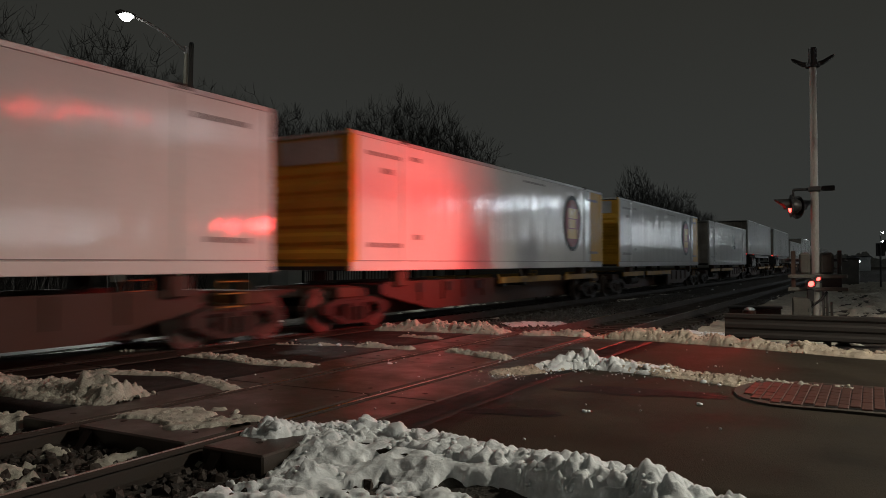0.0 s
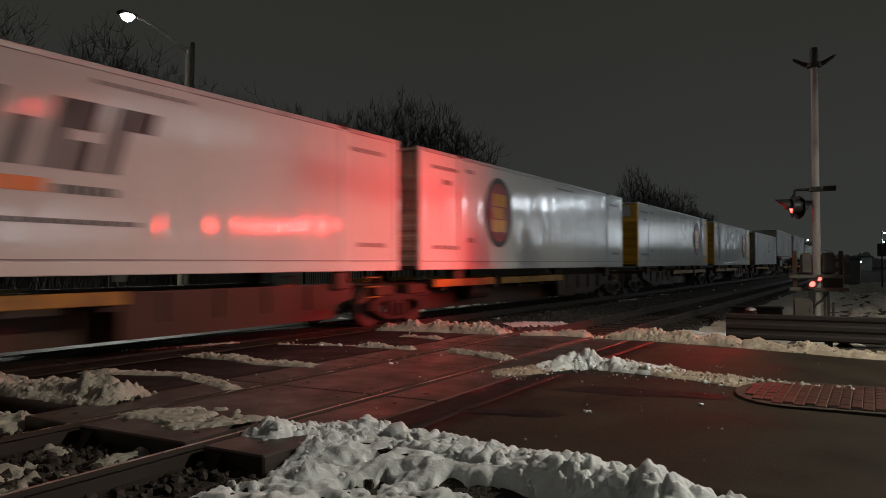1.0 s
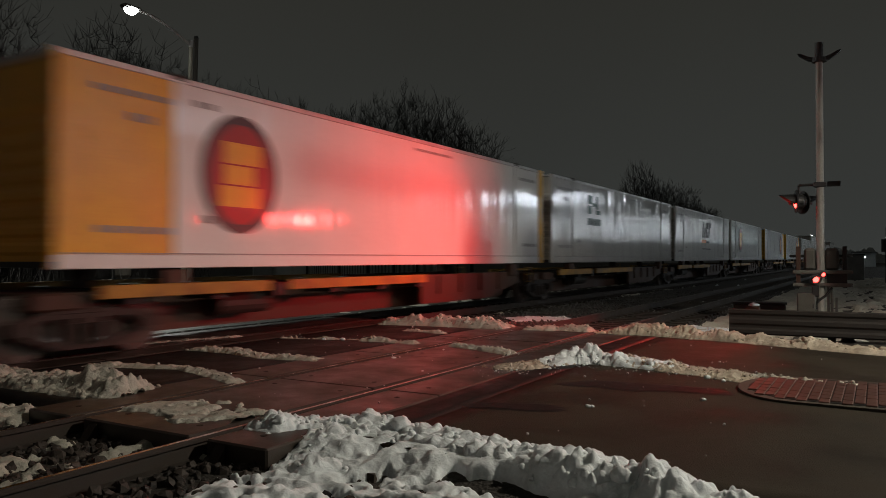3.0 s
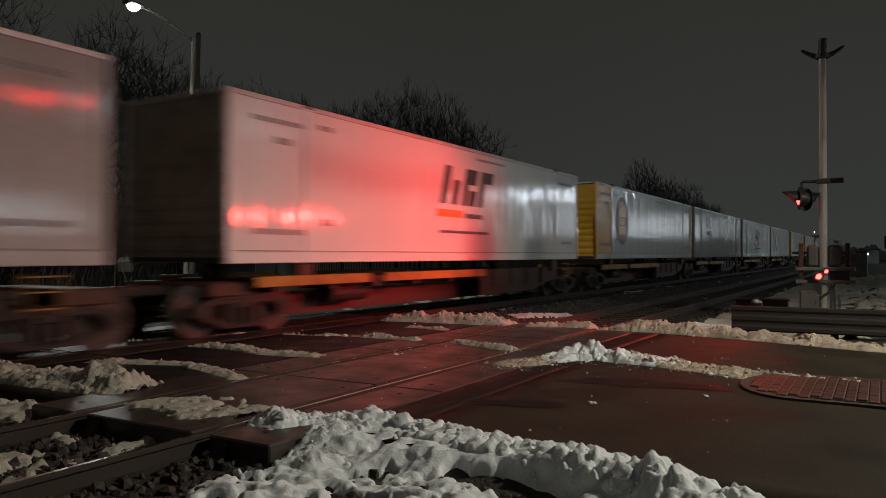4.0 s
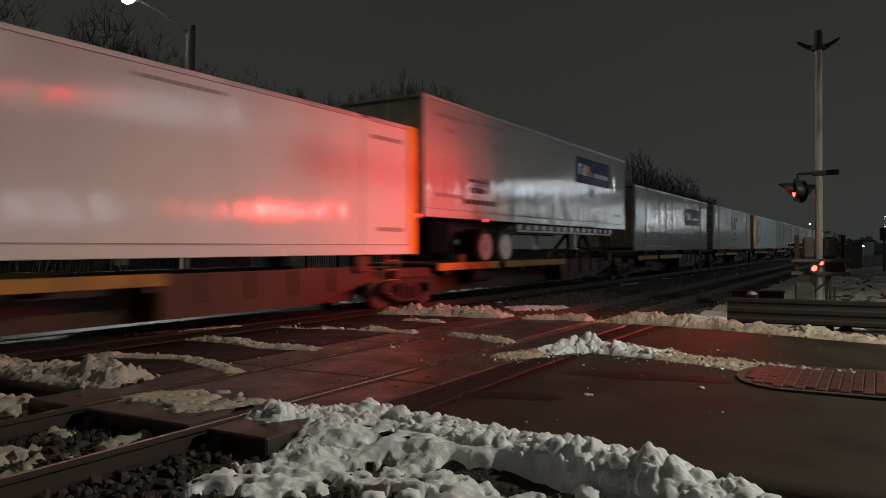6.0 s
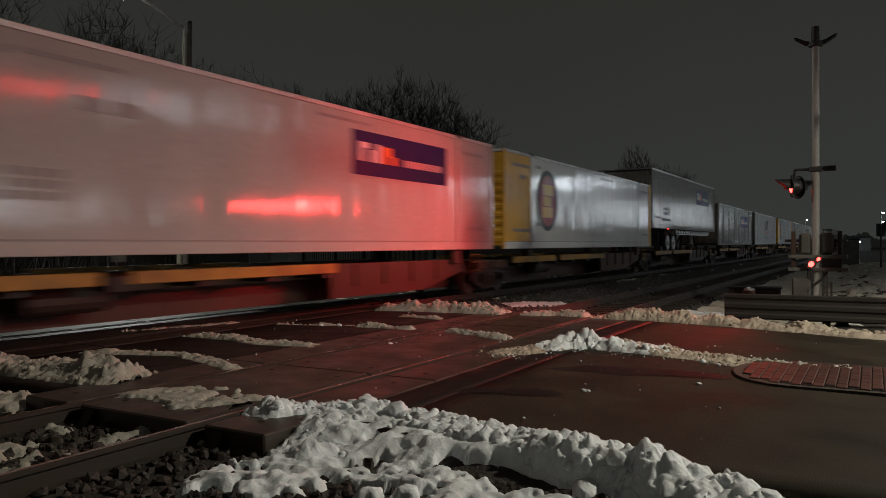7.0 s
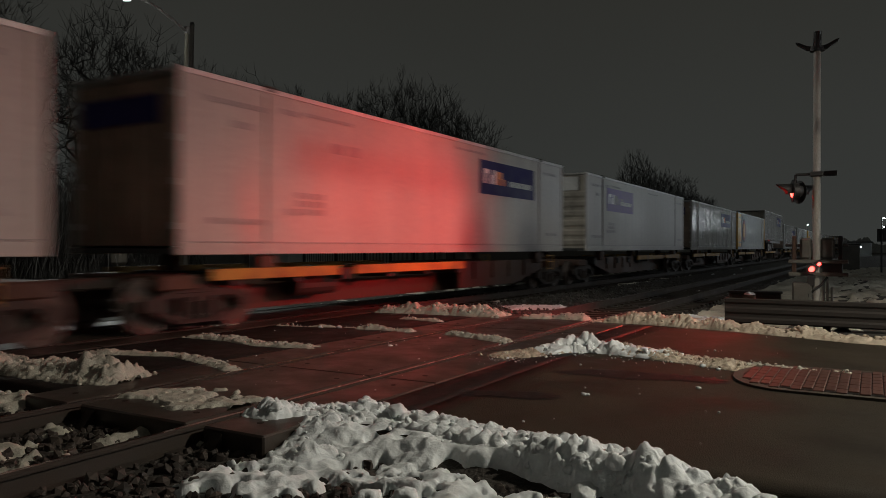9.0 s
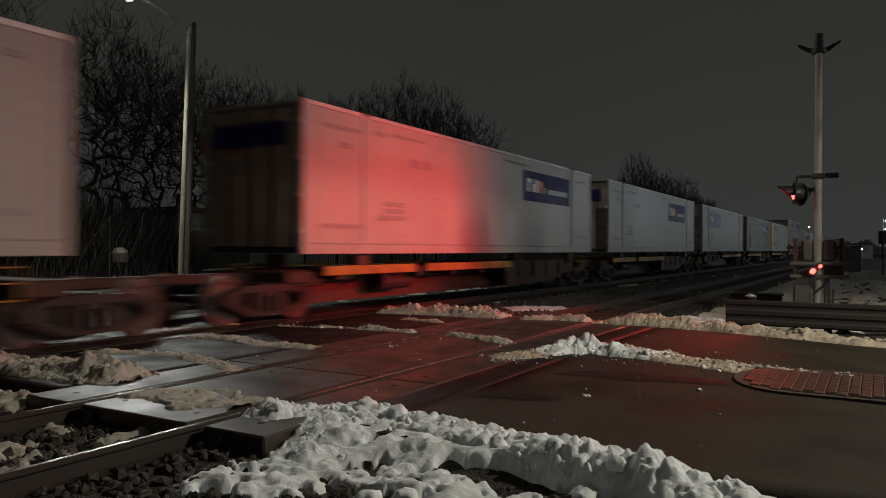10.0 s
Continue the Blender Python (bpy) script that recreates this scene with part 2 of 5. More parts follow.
def sweep(bm, pts, r, sides=8):
    """One bent tube through the points."""
    pts = [Vector(p) for p in pts]
    rings = []
    for i, p in enumerate(pts):
        d = (pts[min(i + 1, len(pts) - 1)] - pts[max(i - 1, 0)]).normalized()
        u = Vector((0, 1, 0)) if abs(d.y) < 0.9 else Vector((1, 0, 0))
        u = (u - d * u.dot(d)).normalized()
        w = d.cross(u)
        rings.append([bm.verts.new(p + u * (r * math.cos(2 * math.pi * k / sides)) + w * (r * math.sin(2 * math.pi * k / sides))) for k in range(sides)])
    for a, b in zip(rings, rings[1:]):
        for k in range(sides):
            bm.faces.new((a[k], a[(k + 1) % sides], b[(k + 1) % sides], b[k]))
    bm.faces.new(rings[0][::-1])
    bm.faces.new(rings[-1])
    bmesh.ops.recalc_face_normals(bm, faces=bm.faces)
    return bm


def extrude_xz(bm, outline, y0, y1):
    """A prism across y from an outline of (x, z)."""
    a = [bm.verts.new((x, y0, z)) for x, z in outline]
    b = [bm.verts.new((x, y1, z)) for x, z in outline]
    bm.faces.new(a)
    bm.faces.new(b[::-1])
    for i in range(len(a)):
        j = (i + 1) % len(a)
        bm.faces.new((a[j], a[i], b[i], b[j]))
    bmesh.ops.recalc_face_normals(bm, faces=bm.faces)
    return bm


def grid_mesh(name, xs, ys, height, mat, parent=None, smooth=True):
    """A sheet over the plan with z = height(x, y)."""
    verts = [(x, y, height(x, y)) for y in ys for x in xs]
    w = len(xs)
    faces = [(j * w + i, j * w + i + 1, (j + 1) * w + i + 1, (j + 1) * w + i) for j in range(len(ys) - 1) for i in range(w - 1)]
    me = bpy.data.meshes.new(name)
    me.from_pydata(verts, [], faces)
    me.materials.append(mat)
    if smooth:
        me.polygons.foreach_set("use_smooth", [True] * len(faces))
    ob = new(name, me)
    if parent:
        ob.parent = parent
    return ob


def steps(a, b, d):
    n = max(1, round((b - a) / d))
    return [a + (b - a) * i / n for i in range(n + 1)]


def fbm(x, y, s, seed=0.0, octaves=4):
    return noise.fractal(Vector((x * s, y * s, seed)), 0.8, 2.1, octaves)


def smooth01(a, b, x):
    t = min(1, max(0, (x - a) / (b - a)))
    return t * t * (3 - 2 * t)


# ---- ground ----
ROAD_L, ROAD_R = 4.55, 13.4     # road edges; the road runs across the tracks
TRACKS = (5.25, 10.47)          # centre lines of the two tracks
RAIL_HALF = 0.753


def ground_z(x, y):
    road = smooth01(ROAD_L - 0.35, ROAD_L - 0.02, x) * (1 - smooth01(ROAD_R + 0.02, ROAD_R + 0.5, x))
    base = -0.24
    if x < ROAD_L:
        base = -0.172 + 0.03 * (1 - smooth01(1.8, 3.6, y))
    else:
        base = -0.24 + 0.2 * (1 - smooth01(-1.0, 3.4, y)) + 0.16 * smooth01(13.0, 18.0, y)
    base += 0.035 * fbm(x, y, 0.9, 3.0) * (1 if abs(x) < 60 else 0)
    return base * (1 - road) - 0.07 * road


xs = [-700, -300, -120, -60, -30, -15, -8, -4] + steps(-2, 2, 0.4)[:-1] + steps(2, 4.8, 0.07)[:-1] + steps(4.8, 13, 0.6)[:-1] + steps(13, 22, 0.22)[:-1] + steps(22, 60, 1.5) + [70, 90, 130, 200, 400, 900]
ys = [-700, -300, -100, -40, -20, -10, -5] + steps(-3, 0, 0.4)[:-1] + steps(0, 7.5, 0.08)[:-1] + steps(7.5, 14, 0.25)[:-1] + steps(14, 40, 1.5) + [50, 70, 120, 300, 700]
ground = grid_mesh("ground", xs, ys, ground_z, DIRT)
tagged(ground, "dark frozen gravelly ground beside the railway", "ground", kind="structure")

# ---- railway tracks ----
RAIL_PROFILE = [(-0.07, -0.172), (0.07, -0.172), (0.07, -0.16), (0.012, -0.145), (0.01, -0.045), (0.036, -0.036), (0.036, -0.014), (0.018, -0.001), (-0.018, -0.001), (-0.036, -0.014), (-0.036, -0.036), (-0.01, -0.045), (-0.012, -0.145), (-0.07, -0.16)]


def rail_mesh(x0, x1):
    bm = bmesh.new()
    a = [bm.verts.new((x0, y, z)) for y, z in RAIL_PROFILE]
    b = [bm.verts.new((x1, y, z)) for y, z in RAIL_PROFILE]
    k = len(a)
    bm.faces.new(a[::-1])
    bm.faces.new(b)
    for i in range(k):
        f = bm.faces.new((a[i], a[(i + 1) % k], b[(i + 1) % k], b[i]))
        f.material_index = 1 if i == 7 else 0
    bmesh.ops.recalc_face_normals(bm, faces=bm.faces)
    me = mesh_of("rail", bm, RAIL_RUST)
    me.materials.append(RAIL_STEEL)
    return me


RAIL = rail_mesh(-150, 420)
SLEEPER = mesh_of("sleeper", boxed(-0.115, 0.115, -1.3, 1.3, -0.36, -0.178, bevel=0.012), TIE)
PLATE = mesh_of("tie_plate", boxed(-0.09, 0.09, -0.17, 0.17, -0.18, -0.158, bevel=0.004), RAIL_RUST)
for yc in TRACKS:
    tr = tagged(empty("railway_track", pose(0, yc, 0)), "rusty steel rails on weathered timber sleepers", "railway track", "railway tracks", "structure")
    for s in (-1, 1):
        piece("rail", RAIL, tr, pose(0, s * RAIL_HALF, 0))
    xs_t = [x for x in steps(-3.0, 90, 0.52) if x < 3.95 or x > 13.7]
    for x in xs_t:
        piece("sleeper", SLEEPER, tr, pose(x + random.uniform(-0.03, 0.03), 0, 0, 0, 0, random.uniform(-1, 1)))
        if x < 24:
            for s in (-1, 1):
                piece("tie_plate", PLATE, tr, pose(x, s * RAIL_HALF, 0))

# ---- road ----
def road_z(x, y):
    return -0.012 + 0.006 * fbm(x, y, 0.35, 8.0) + 0.012 * fbm(x, y, 0.12, 2.0)


road = tagged(empty("road"), "wet dark asphalt road crossing the railway", "road", kind="structure")


def road_slab(x0, x1, y0, y1, d, mat=ASPHALT):
    ob = grid_mesh("asphalt", steps(x0, x1, d), steps(y0, y1, d), road_z, mat, road)
    bm = bmesh.new()
    bm.from_mesh(ob.data)
    edge = [e for e in bm.edges if e.is_boundary]
    r = bmesh.ops.extrude_edge_only(bm, edges=edge)
    for v in r["geom"]:
        if isinstance(v, bmesh.types.BMVert):
            v.co.z -= 0.1
    bm.to_mesh(ob.data)
    bm.free()
    return ob


NEAR_EDGE = TRACKS[0] - RAIL_HALF - 0.72
road_slab(ROAD_L, ROAD_R, -60, 3.32, 0.3)
road_slab(ROAD_L, ROAD_R, 3.325, NEAR_EDGE - 0.006, 0.15, TAR)
road_slab(ROAD_L - 0.25, ROAD_R, TRACKS[0] + RAIL_HALF + 0.72, TRACKS[1] - RAIL_HALF - 0.72, 0.2, TAR)
road_slab(ROAD_L - 0.25, ROAD_R, TRACKS[1] + RAIL_HALF + 0.72, 70, 0.4)



def dark_patch(cx, cy, a, b_, turn, seed):
    """A thin dark skin over the asphalt with a wavering edge."""
    bm = bmesh.new()
    rings = []
    for k in range(1, 5):
        ring = []
        for i in range(40):
            t = 2 * math.pi * i / 40
            r = (k / 4) * (1 + 0.5 * noise.noise(Vector((math.cos(t) * 1.6, math.sin(t) * 1.6, seed))) + 0.2 * noise.noise(Vector((math.cos(t) * 5, math.sin(t) * 5, seed))))
            u, v = a * r * math.cos(t), b_ * r * math.sin(t)
            x, y = cx + u * math.cos(turn) - v * math.sin(turn), cy + u * math.sin(turn) + v * math.cos(turn)
            ring.append(bm.verts.new((x, y, road_z(x, y) + (0.008 if k < 4 else 0.002))))
        rings.append(ring)
    bm.faces.new(rings[0])
    for r0, r1 in zip(rings, rings[1:]):
        for i in range(40):
            j = (i + 1) % 40
            bm.faces.new((r0[i], r1[i], r1[j], r0[j]))
    bmesh.ops.recalc_face_normals(bm, faces=bm.faces)
    part("asphalt_patch", bm, TAR, road, "darker patch of asphalt")


dark_patch(7.9, 2.15, 0.95, 0.24, 1.75, 3.0)
dark_patch(6.3, 2.9, 0.55, 0.16, 1.9, 8.0)

crossing = tagged(empty("level_crossing"), "worn concrete crossing panels laid flush with the rails", "level crossing", kind="structure")
PITCH = 2.44


def panel_mesh(w):
    bm = boxed(0.006, PITCH - 0.006, -w / 2, w / 2, -0.19, -0.002, bevel=0.014)
    return mesh_of("concrete_panel", bm, PANEL)


WIDE, SIDE = panel_mesh(2 * RAIL_HALF - 0.2), panel_mesh(0.62)
LUG = bmesh.new()
lathe(LUG, [(0.028, -0.002), (0.03, 0.0), (0.026, 0.0012)], Matrix.Identity(4), 8)
LUG = mesh_of("lifting_lug", LUG, RAIL_RUST)
for yc in TRACKS:
    for i in range(4):
        x = 3.98 + i * PITCH
        for dy, me in ((0, WIDE), (-RAIL_HALF - 0.40, SIDE), (RAIL_HALF + 0.40, SIDE)):
            p = piece("concrete_panel", me, crossing, pose(x, yc + dy, random.uniform(-0.004, 0.002), random.uniform(-0.15, 0.15), 0, 0))
            if yc == TRACKS[0]:
                for u in (0.3, PITCH - 0.3):
                    for v in ((-0.45, 0.45) if dy == 0 else (0,)):
                        lug = piece("lifting_lug", LUG, p, pose(u, v, 0))

# small sloping steel deflectors beside the rails at the panel ends
bm = bmesh.new()
extrude_xz(bm, [(-0.15, -0.21), (-0.13, -0.19), (-0.006, -0.03), (-0.006, -0.21)], -0.05, 0.05)
DEFLECTOR = mesh_of("end_deflector", bm, RAIL_RUST)
for yc in TRACKS:
    for dy in (-RAIL_HALF - 0.26, -RAIL_HALF + 0.13, RAIL_HALF - 0.26, RAIL_HALF + 0.13):
        piece("end_deflector", DEFLECTOR, crossing, pose(3.98, yc + dy, 0))

# ---- brick median and kerb ----
median = tagged(empty("traffic_island", pose(8.25, 1.3, 0)), "low traffic island of red brick pavers with a concrete kerb", "traffic island", kind="structure")
outline = []
for i in range(13):
    a = math.pi * (i / 12)
    outline.append((0.28 + 0.83 * math.cos(a), -0.6 + 0.6 * math.sin(a)))
outline = outline + [(-0.55, -12), (1.11, -12)]


def island_ring(shrink, z0, z1):
    b = bmesh.new()
    pts = [(0.28 + (x - 0.28) * (1 - shrink / 0.83), y - (shrink if y > -11 else 0)) for x, y in outline]
    lo = [b.verts.new((x, y, z0)) for x, y in pts]
    hi = [b.verts.new((x, y, z1)) for x, y in pts]
    b.faces.new(hi)
    for i in range(len(pts)):
        j = (i + 1) % len(pts)
        b.faces.new((lo[i], lo[j], hi[j], hi[i]))
    bmesh.ops.recalc_face_normals(b, faces=b.faces)
    return b


part("kerb", island_ring(0, -0.06, 0.016), KERB, median, "worn concrete kerb")
part("paver_bed", island_ring(0.1, -0.06, 0.019), TAR, median)
PAVER = mesh_of("paver", boxed(-0.095, 0.095, -0.045, 0.045, -0.03, 0.027, bevel=0.006), BRICK)
row = 0
y = -0.08
while y > -5.0:
    half = 0.71 if y < -0.6 else 0.71 * math.sqrt(max(0, 1 - ((y + 0.6) / 0.52) ** 2))
    x = 0.28 - half + (0.1 if row % 2 else 0.0)
    while x < 0.28 + half - 0.06:
        piece("paver", PAVER, median, pose(x + 0.06, y, 0.002 + random.uniform(-0.002, 0.003), random.uniform(-1, 1), random.uniform(-0.6, 0.6), 0))
        x += 0.198
    y -= 0.0965
    row += 1


# ---- snow ----
def lumpy(bm, c, r, flat=0.8, seed=0.0, sub=2):
    """A broken clod: a ball cut by random planes, with worn edges."""
    rnd_ = random.Random(int(seed * 1000) + 17)
    cuts = []
    for _ in range(9):
        d = Vector((rnd_.gauss(0, 1), rnd_.gauss(0, 1), rnd_.gauss(0.15, 0.8))).normalized()
        cuts.append((d, rnd_.uniform(0.55, 0.95)))
    res = bmesh.ops.create_icosphere(bm, subdivisions=sub, radius=1.0)
    c = Vector(c)
    for v in res["verts"]:
        n = v.co.normalized()
        k = 1.12
        for d, h in cuts:
            q = n.dot(d)
            if q > 0.3:
                k = min(k, h / q)
        k += 0.14 * noise.noise(n * 2.2 + Vector((seed, 0, 0))) + 0.1 * noise.noise(n * 5.5 + Vector((seed, seed, 0)))
        v.co = c + Vector((n.x * r * k, n.y * r * k, n.z * r * k * flat))


def clods(x, y, f, seed):
    """Packed broken chunks, each tilted its own way, with cracks between; about 0 to 1."""
    p = Vector((x * f, y * f, seed))
    dist, pts = noise.voronoi(p)
    c = pts[0]
    rv = noise.cell_vector(c * 9.7 + Vector((0.5, 0.5, 0.5)))
    h = 0.3 + 0.6 * abs(rv.x) + 0.9 * ((p.x - c.x) * rv.y + (p.y - c.y) * rv.z)
    return max(0.0, min(1.2, h)) * (0.2 + 0.8 * smooth01(0.0, 0.3, dist[1] - dist[0]))


def along(path, s):
    """The point and the left-hand normal at the fraction s of a path of plan points."""
    n = len(path) - 1
    i = min(int(s * n), n - 1)
    f = s * n - i
    a, b = Vector(path[i]), Vector(path[i + 1])
    d = (b - a).normalized()
    return a + (b - a) * f, Vector((-d.y, d.x))


def snow_bank(path, width, height, d, mat, seed, base=None, lumps=60, lump=(0.04, 0.1), label="", name="snow_bank", rough=1.0, sub=2, lean=0.0, chunk=9.0):
    """A ploughed ridge: a noisy ridge sheet whose foot dips below the ground, heaped with broken clods."""
    base = base or (lambda x, y: 0.0)
    length = sum((Vector(b) - Vector(a)).length for a, b in zip(path, path[1:]))
    nu, nv = max(8, int(length / d)), max(8, int(width * 1.25 / d))
    tall = height if callable(height) else (lambda s: height)

    def ridge(x, y, v, s):
        ends = smooth01(0, 0.07, s) * smooth01(0, 0.07, 1 - s)
        bell = max(0, 1 - (2 * v) ** 2)
        big = 0.75 + 0.8 * fbm(x, y, 2.4, seed, 3)
        return tall(s) * ends * bell * (0.8 * big + 0.1)

    bm = bmesh.new()
    vs = []
    for i in range(nu + 1):
        s = i / nu
        p, n = along(path, s)
        for j in range(nv + 1):
            v = (j / nv - 0.5) * 1.25
            x, y = p.x + n.x * v * width, p.y + n.y * v * width
            wx, wy = x + 0.03 * noise.noise(Vector((x * 9, y * 9, seed))), y + 0.03 * noise.noise(Vector((x * 9, y * 9, seed + 5)))
            clod = 0.62 * clods(wx, wy, chunk, seed) + 0.3 * clods(wx, wy, chunk * 2.3, seed + 4) + 0.12 * noise.noise(Vector((x * 38, y * 38, seed + 8)))
            inside = 1 - smooth01(0.42, 0.6, abs(v))
            z = ridge(x, y, v, s) + inside * rough * clod * (0.022 + 0.5 * tall(s)) + 0.02 * fbm(x, y, 5, seed + 7, 3) - 0.03 - 0.05 * (1 - inside)
            vs.append(bm.verts.new((x, y, base(x, y) + z)))
    for i in range(nu):
        for j in range(nv):
            a = i * (nv + 1) + j
            bm.faces.new((vs[a], vs[a + nv + 1], vs[a + nv + 2], vs[a + 1]))
    rnd = random.Random(int(seed * 10) + 5)
    for k in range(lumps):
        s = rnd.uniform(0.02, 0.98)
        p, n = along(path, s)
        v = max(-0.58, min(0.58, rnd.gauss(lean, 0.27)))
        r = (lump[0] + (lump[1] - lump[0]) * rnd.random() ** 3.0) * (1.0 if abs(v) < 0.4 else 0.6)
        x, y = p.x + n.x * v * width, p.y + n.y * v * width
        lumpy(bm, (x, y, base(x, y) + max(0, ridge(x, y, v, s)) - r * 0.22), r, rnd.uniform(0.7, 1.05), rnd.uniform(0, 50), sub if r > 0.035 else 2)
    bmesh.ops.recalc_face_normals(bm, faces=bm.faces)
    return tagged(part(name, bm, mat, smooth=True), label, "snow bank", "ploughed snow banks", "stuff")


snow_bank([(4.15, 4.35), (4.75, 4.15), (5.02, 3.8), (4.9, 3.1), (4.75, 2.4), (4.6, 1.7), (4.5, 1.2), (4.3, 0.72), (4.0, 0.2), (3.6, -0.4)], 0.47, lambda s: 0.09 + 0.06 * smooth01(0.25, 0.7, s), 0.014, SNOW, 1.3,
          lumps=90, lump=(0.015, 0.085), lean=-0.06, chunk=6.5, base=lambda x, y: min(0.0, ground_z(x, y) + 0.07), label="ploughed bank of lumpy white snow along the road edge", sub=3)
snow_bank([(8.2, 4.15), (8.75, 3.85), (9.5, 3.55), (9.65, 3.2), (9.5, 2.4), (9.25, 1.7), (9.0, 1.2)], 0.6, lambda s: 0.035 + 0.07 * math.exp(-((s - 0.48) / 0.2) ** 2) + 0.04 * s, 0.018, TAN_SNOW, 2.7,
          chunk=16.0, lumps=260, lump=(0.006, 0.035), label="low heap of sandy ploughed snow on the road")
snow_bank([(8.9, 3.76), (9.38, 3.54), (9.54, 3.2), (9.48, 2.7), (9.36, 2.0)], 0.48, lambda s: 0.09 + 0.2 * math.exp(-((s - 0.42) / 0.25) ** 2), 0.018, SNOW, 2.9, rough=0.7,
          chunk=7.0, lumps=26, lump=(0.02, 0.08), label="clean white snow clods on top of the heap")
snow_bank([(13.05, 9.1), (13.2, 8.2), (13.3, 7.2), (13.25, 6.2)], 0.75, 0.21, 0.02, DIRTY_SNOW, 4.1, chunk=8.0, rough=0.4, lumps=110, lump=(0.015, 0.06), label="dirty snow bank between the tracks at the road edge")
snow_bank([(13.25, 5.95), (13.45, 5.2), (13.45, 4.6)], 0.5, 0.09, 0.03, DIRTY_SNOW, 5.2, lumps=25, lump=(0.02, 0.05), label="low dirty snow bank between the rails")
snow_bank([(13.45, 4.5), (13.45, 3.4), (13.3, 2.4), (12.9, 1.2), (12.5, 0.2), (12.0, -1.5), (11.6, -4)], 0.6, lambda s: 0.19 - 0.11 * smooth01(0.3, 0.75, s), 0.025, TAN_SNOW, 6.4, rough=0.7, chunk=11.0, lumps=220, lump=(0.01, 0.06), label="long dirty snow bank along the road edge")
snow_bank([(4.25, 10.1), (4.75, 9.0), (4.85, 8.0), (4.9, 7.1), (5.0, 6.5)], 0.75, 0.18, 0.02, DIRTY_SNOW, 7.5, rough=0.75, chunk=9.0, lumps=90, lump=(0.01, 0.05), label="dirty snow bank between the tracks")
snow_bank([(3.3, 8.2), (3.7, 7.4), (4.1, 6.75)], 0.7, 0.16, 0.03, DIRTY_SNOW, 8.2, chunk=7.0, base=lambda x, y: -0.12, rough=0.5, lumps=40, lump=(0.01, 0.05), label="snow drift beside the track")

snow_bank([(3.95, 3.25), (4.2, 3.62), (4.7, 3.66), (5.0, 3.6)], 0.5, 0.11, 0.02, SNOW, 9.6, base=lambda x, y: ground_z(x, y) + 0.04, lumps=16, lump=(0.012, 0.04), label="snow drift against the crossing panels")

# ---- train ----
SPEED = 21.05
HALF = 8.077
BODY_H, BODY_Z = 2.9, 1.22
RIB = [0.0016 * math.sin(i * 2.1) + 0.0018 * math.sin(i * 0.83 + 1) for i in range(97)]


def side_sheet(y, sign, x0, x1, z0=0.0, z1=BODY_H):
    """A thin side wall with slight vertical ribs."""
    bm = bmesh.new()
    n = 96
    rows_ = []
    for z in (z0, z1):
        rows_.append([bm.verts.new((x0 + (x1 - x0) * i / n, y + sign * RIB[i], z)) for i in range(n + 1)])
    for i in range(n):
        q = (rows_[0][i], rows_[0][i + 1], rows_[1][i + 1], rows_[1][i])
        bm.faces.new(q if sign < 0 else q[::-1])
    return bm


def rib_end(x, sign, mat, parent, ribs=9, name="end_wall", deep=0.022):
    """An end wall pressed into horizontal ribs."""
    zs = [(0.1, 0.0)]
    step = (BODY_H - 0.75) / ribs
    for i in range(ribs):
        z = 0.18 + i * step
        zs += [(z, 0.0), (z + step * 0.2, -deep), (z + step * 0.55, -deep), (z + step * 0.75, 0.0)]
    zs += [(BODY_H - 0.1, 0.0)]
    outline = [(x + sign * o, z) for z, o in zs] + [(x + sign * 0.05, BODY_H - 0.1), (x + sign * 0.05, 0.1)]
    return part(name, extrude_xz(bmesh.new(), outline, -1.24, 1.24), mat, parent)


HINGE = mesh_of("hinge", boxed(-0.015, 0.015, -0.06, 0.05, -0.05, 0.05), TRIM)


def door_end(x, sign, mat, parent):
    """Two door leaves with locking bars, seen from behind."""
    for s in (-1, 1):
        leaf = part("door_leaf", boxed(x - 0.03, x + 0.03, min(0.01 * s, 1.2 * s), max(0.01 * s, 1.2 * s), 0.14, BODY_H - 0.14, bevel=0.01), mat, parent)
        for u in (0.25, 0.85):
            bar = bmesh.new()
            tube(bar, (x + sign * 0.055, s * u, 0.12), (x + sign * 0.055, s * u, BODY_H - 0.12), 0.018, sides=6)
            part("locking_bar", bar, mat, leaf)
        for k in range(4):
            piece("hinge", HINGE, leaf, pose(x + sign * 0.03, s * 1.2 - 0.03, 0.45 + k * 0.68))


def bars(bm, x, z, w, h, n, y=-1.312):
    """A line of unreadable writing as short plain bars."""
    step = w / n
    for i in range(n):
        box(bm, x + i * step, x + i * step + step * 0.7, y, y + 0.004, z, z + h)


FACE = -1.312


def disc_sign(parent, x, z):
    """A tall dark disc with a red field and yellow bars."""
    for name, rx, rz, y, mat in (("sign_disc", 0.86, 0.98, FACE, LETTER), ("sign_field", 0.70, 0.83, FACE - 0.004, SIGN_RED)):
        bm = bmesh.new()
        lathe(bm, [(1, 0), (1, 0.004)], pose(x, y, z, 90, 0, 0) @ Matrix.Diagonal((rx, rz, 1, 1)), 40)
        part(name, bm, mat, parent)
    y = FACE - 0.011
    for x0, x1, z0, z1 in ((-0.46, 0.42, -0.54, -0.2), (-0.38, 0.3, -0.17, 0.14), (-0.38, 0.46, 0.17, 0.52)):
        part("sign_bar", boxed(x + x0, x + x1, y, y + 0.005, z + z0, z + z1), YELLOW_BOX, parent, "yellow sign bar")


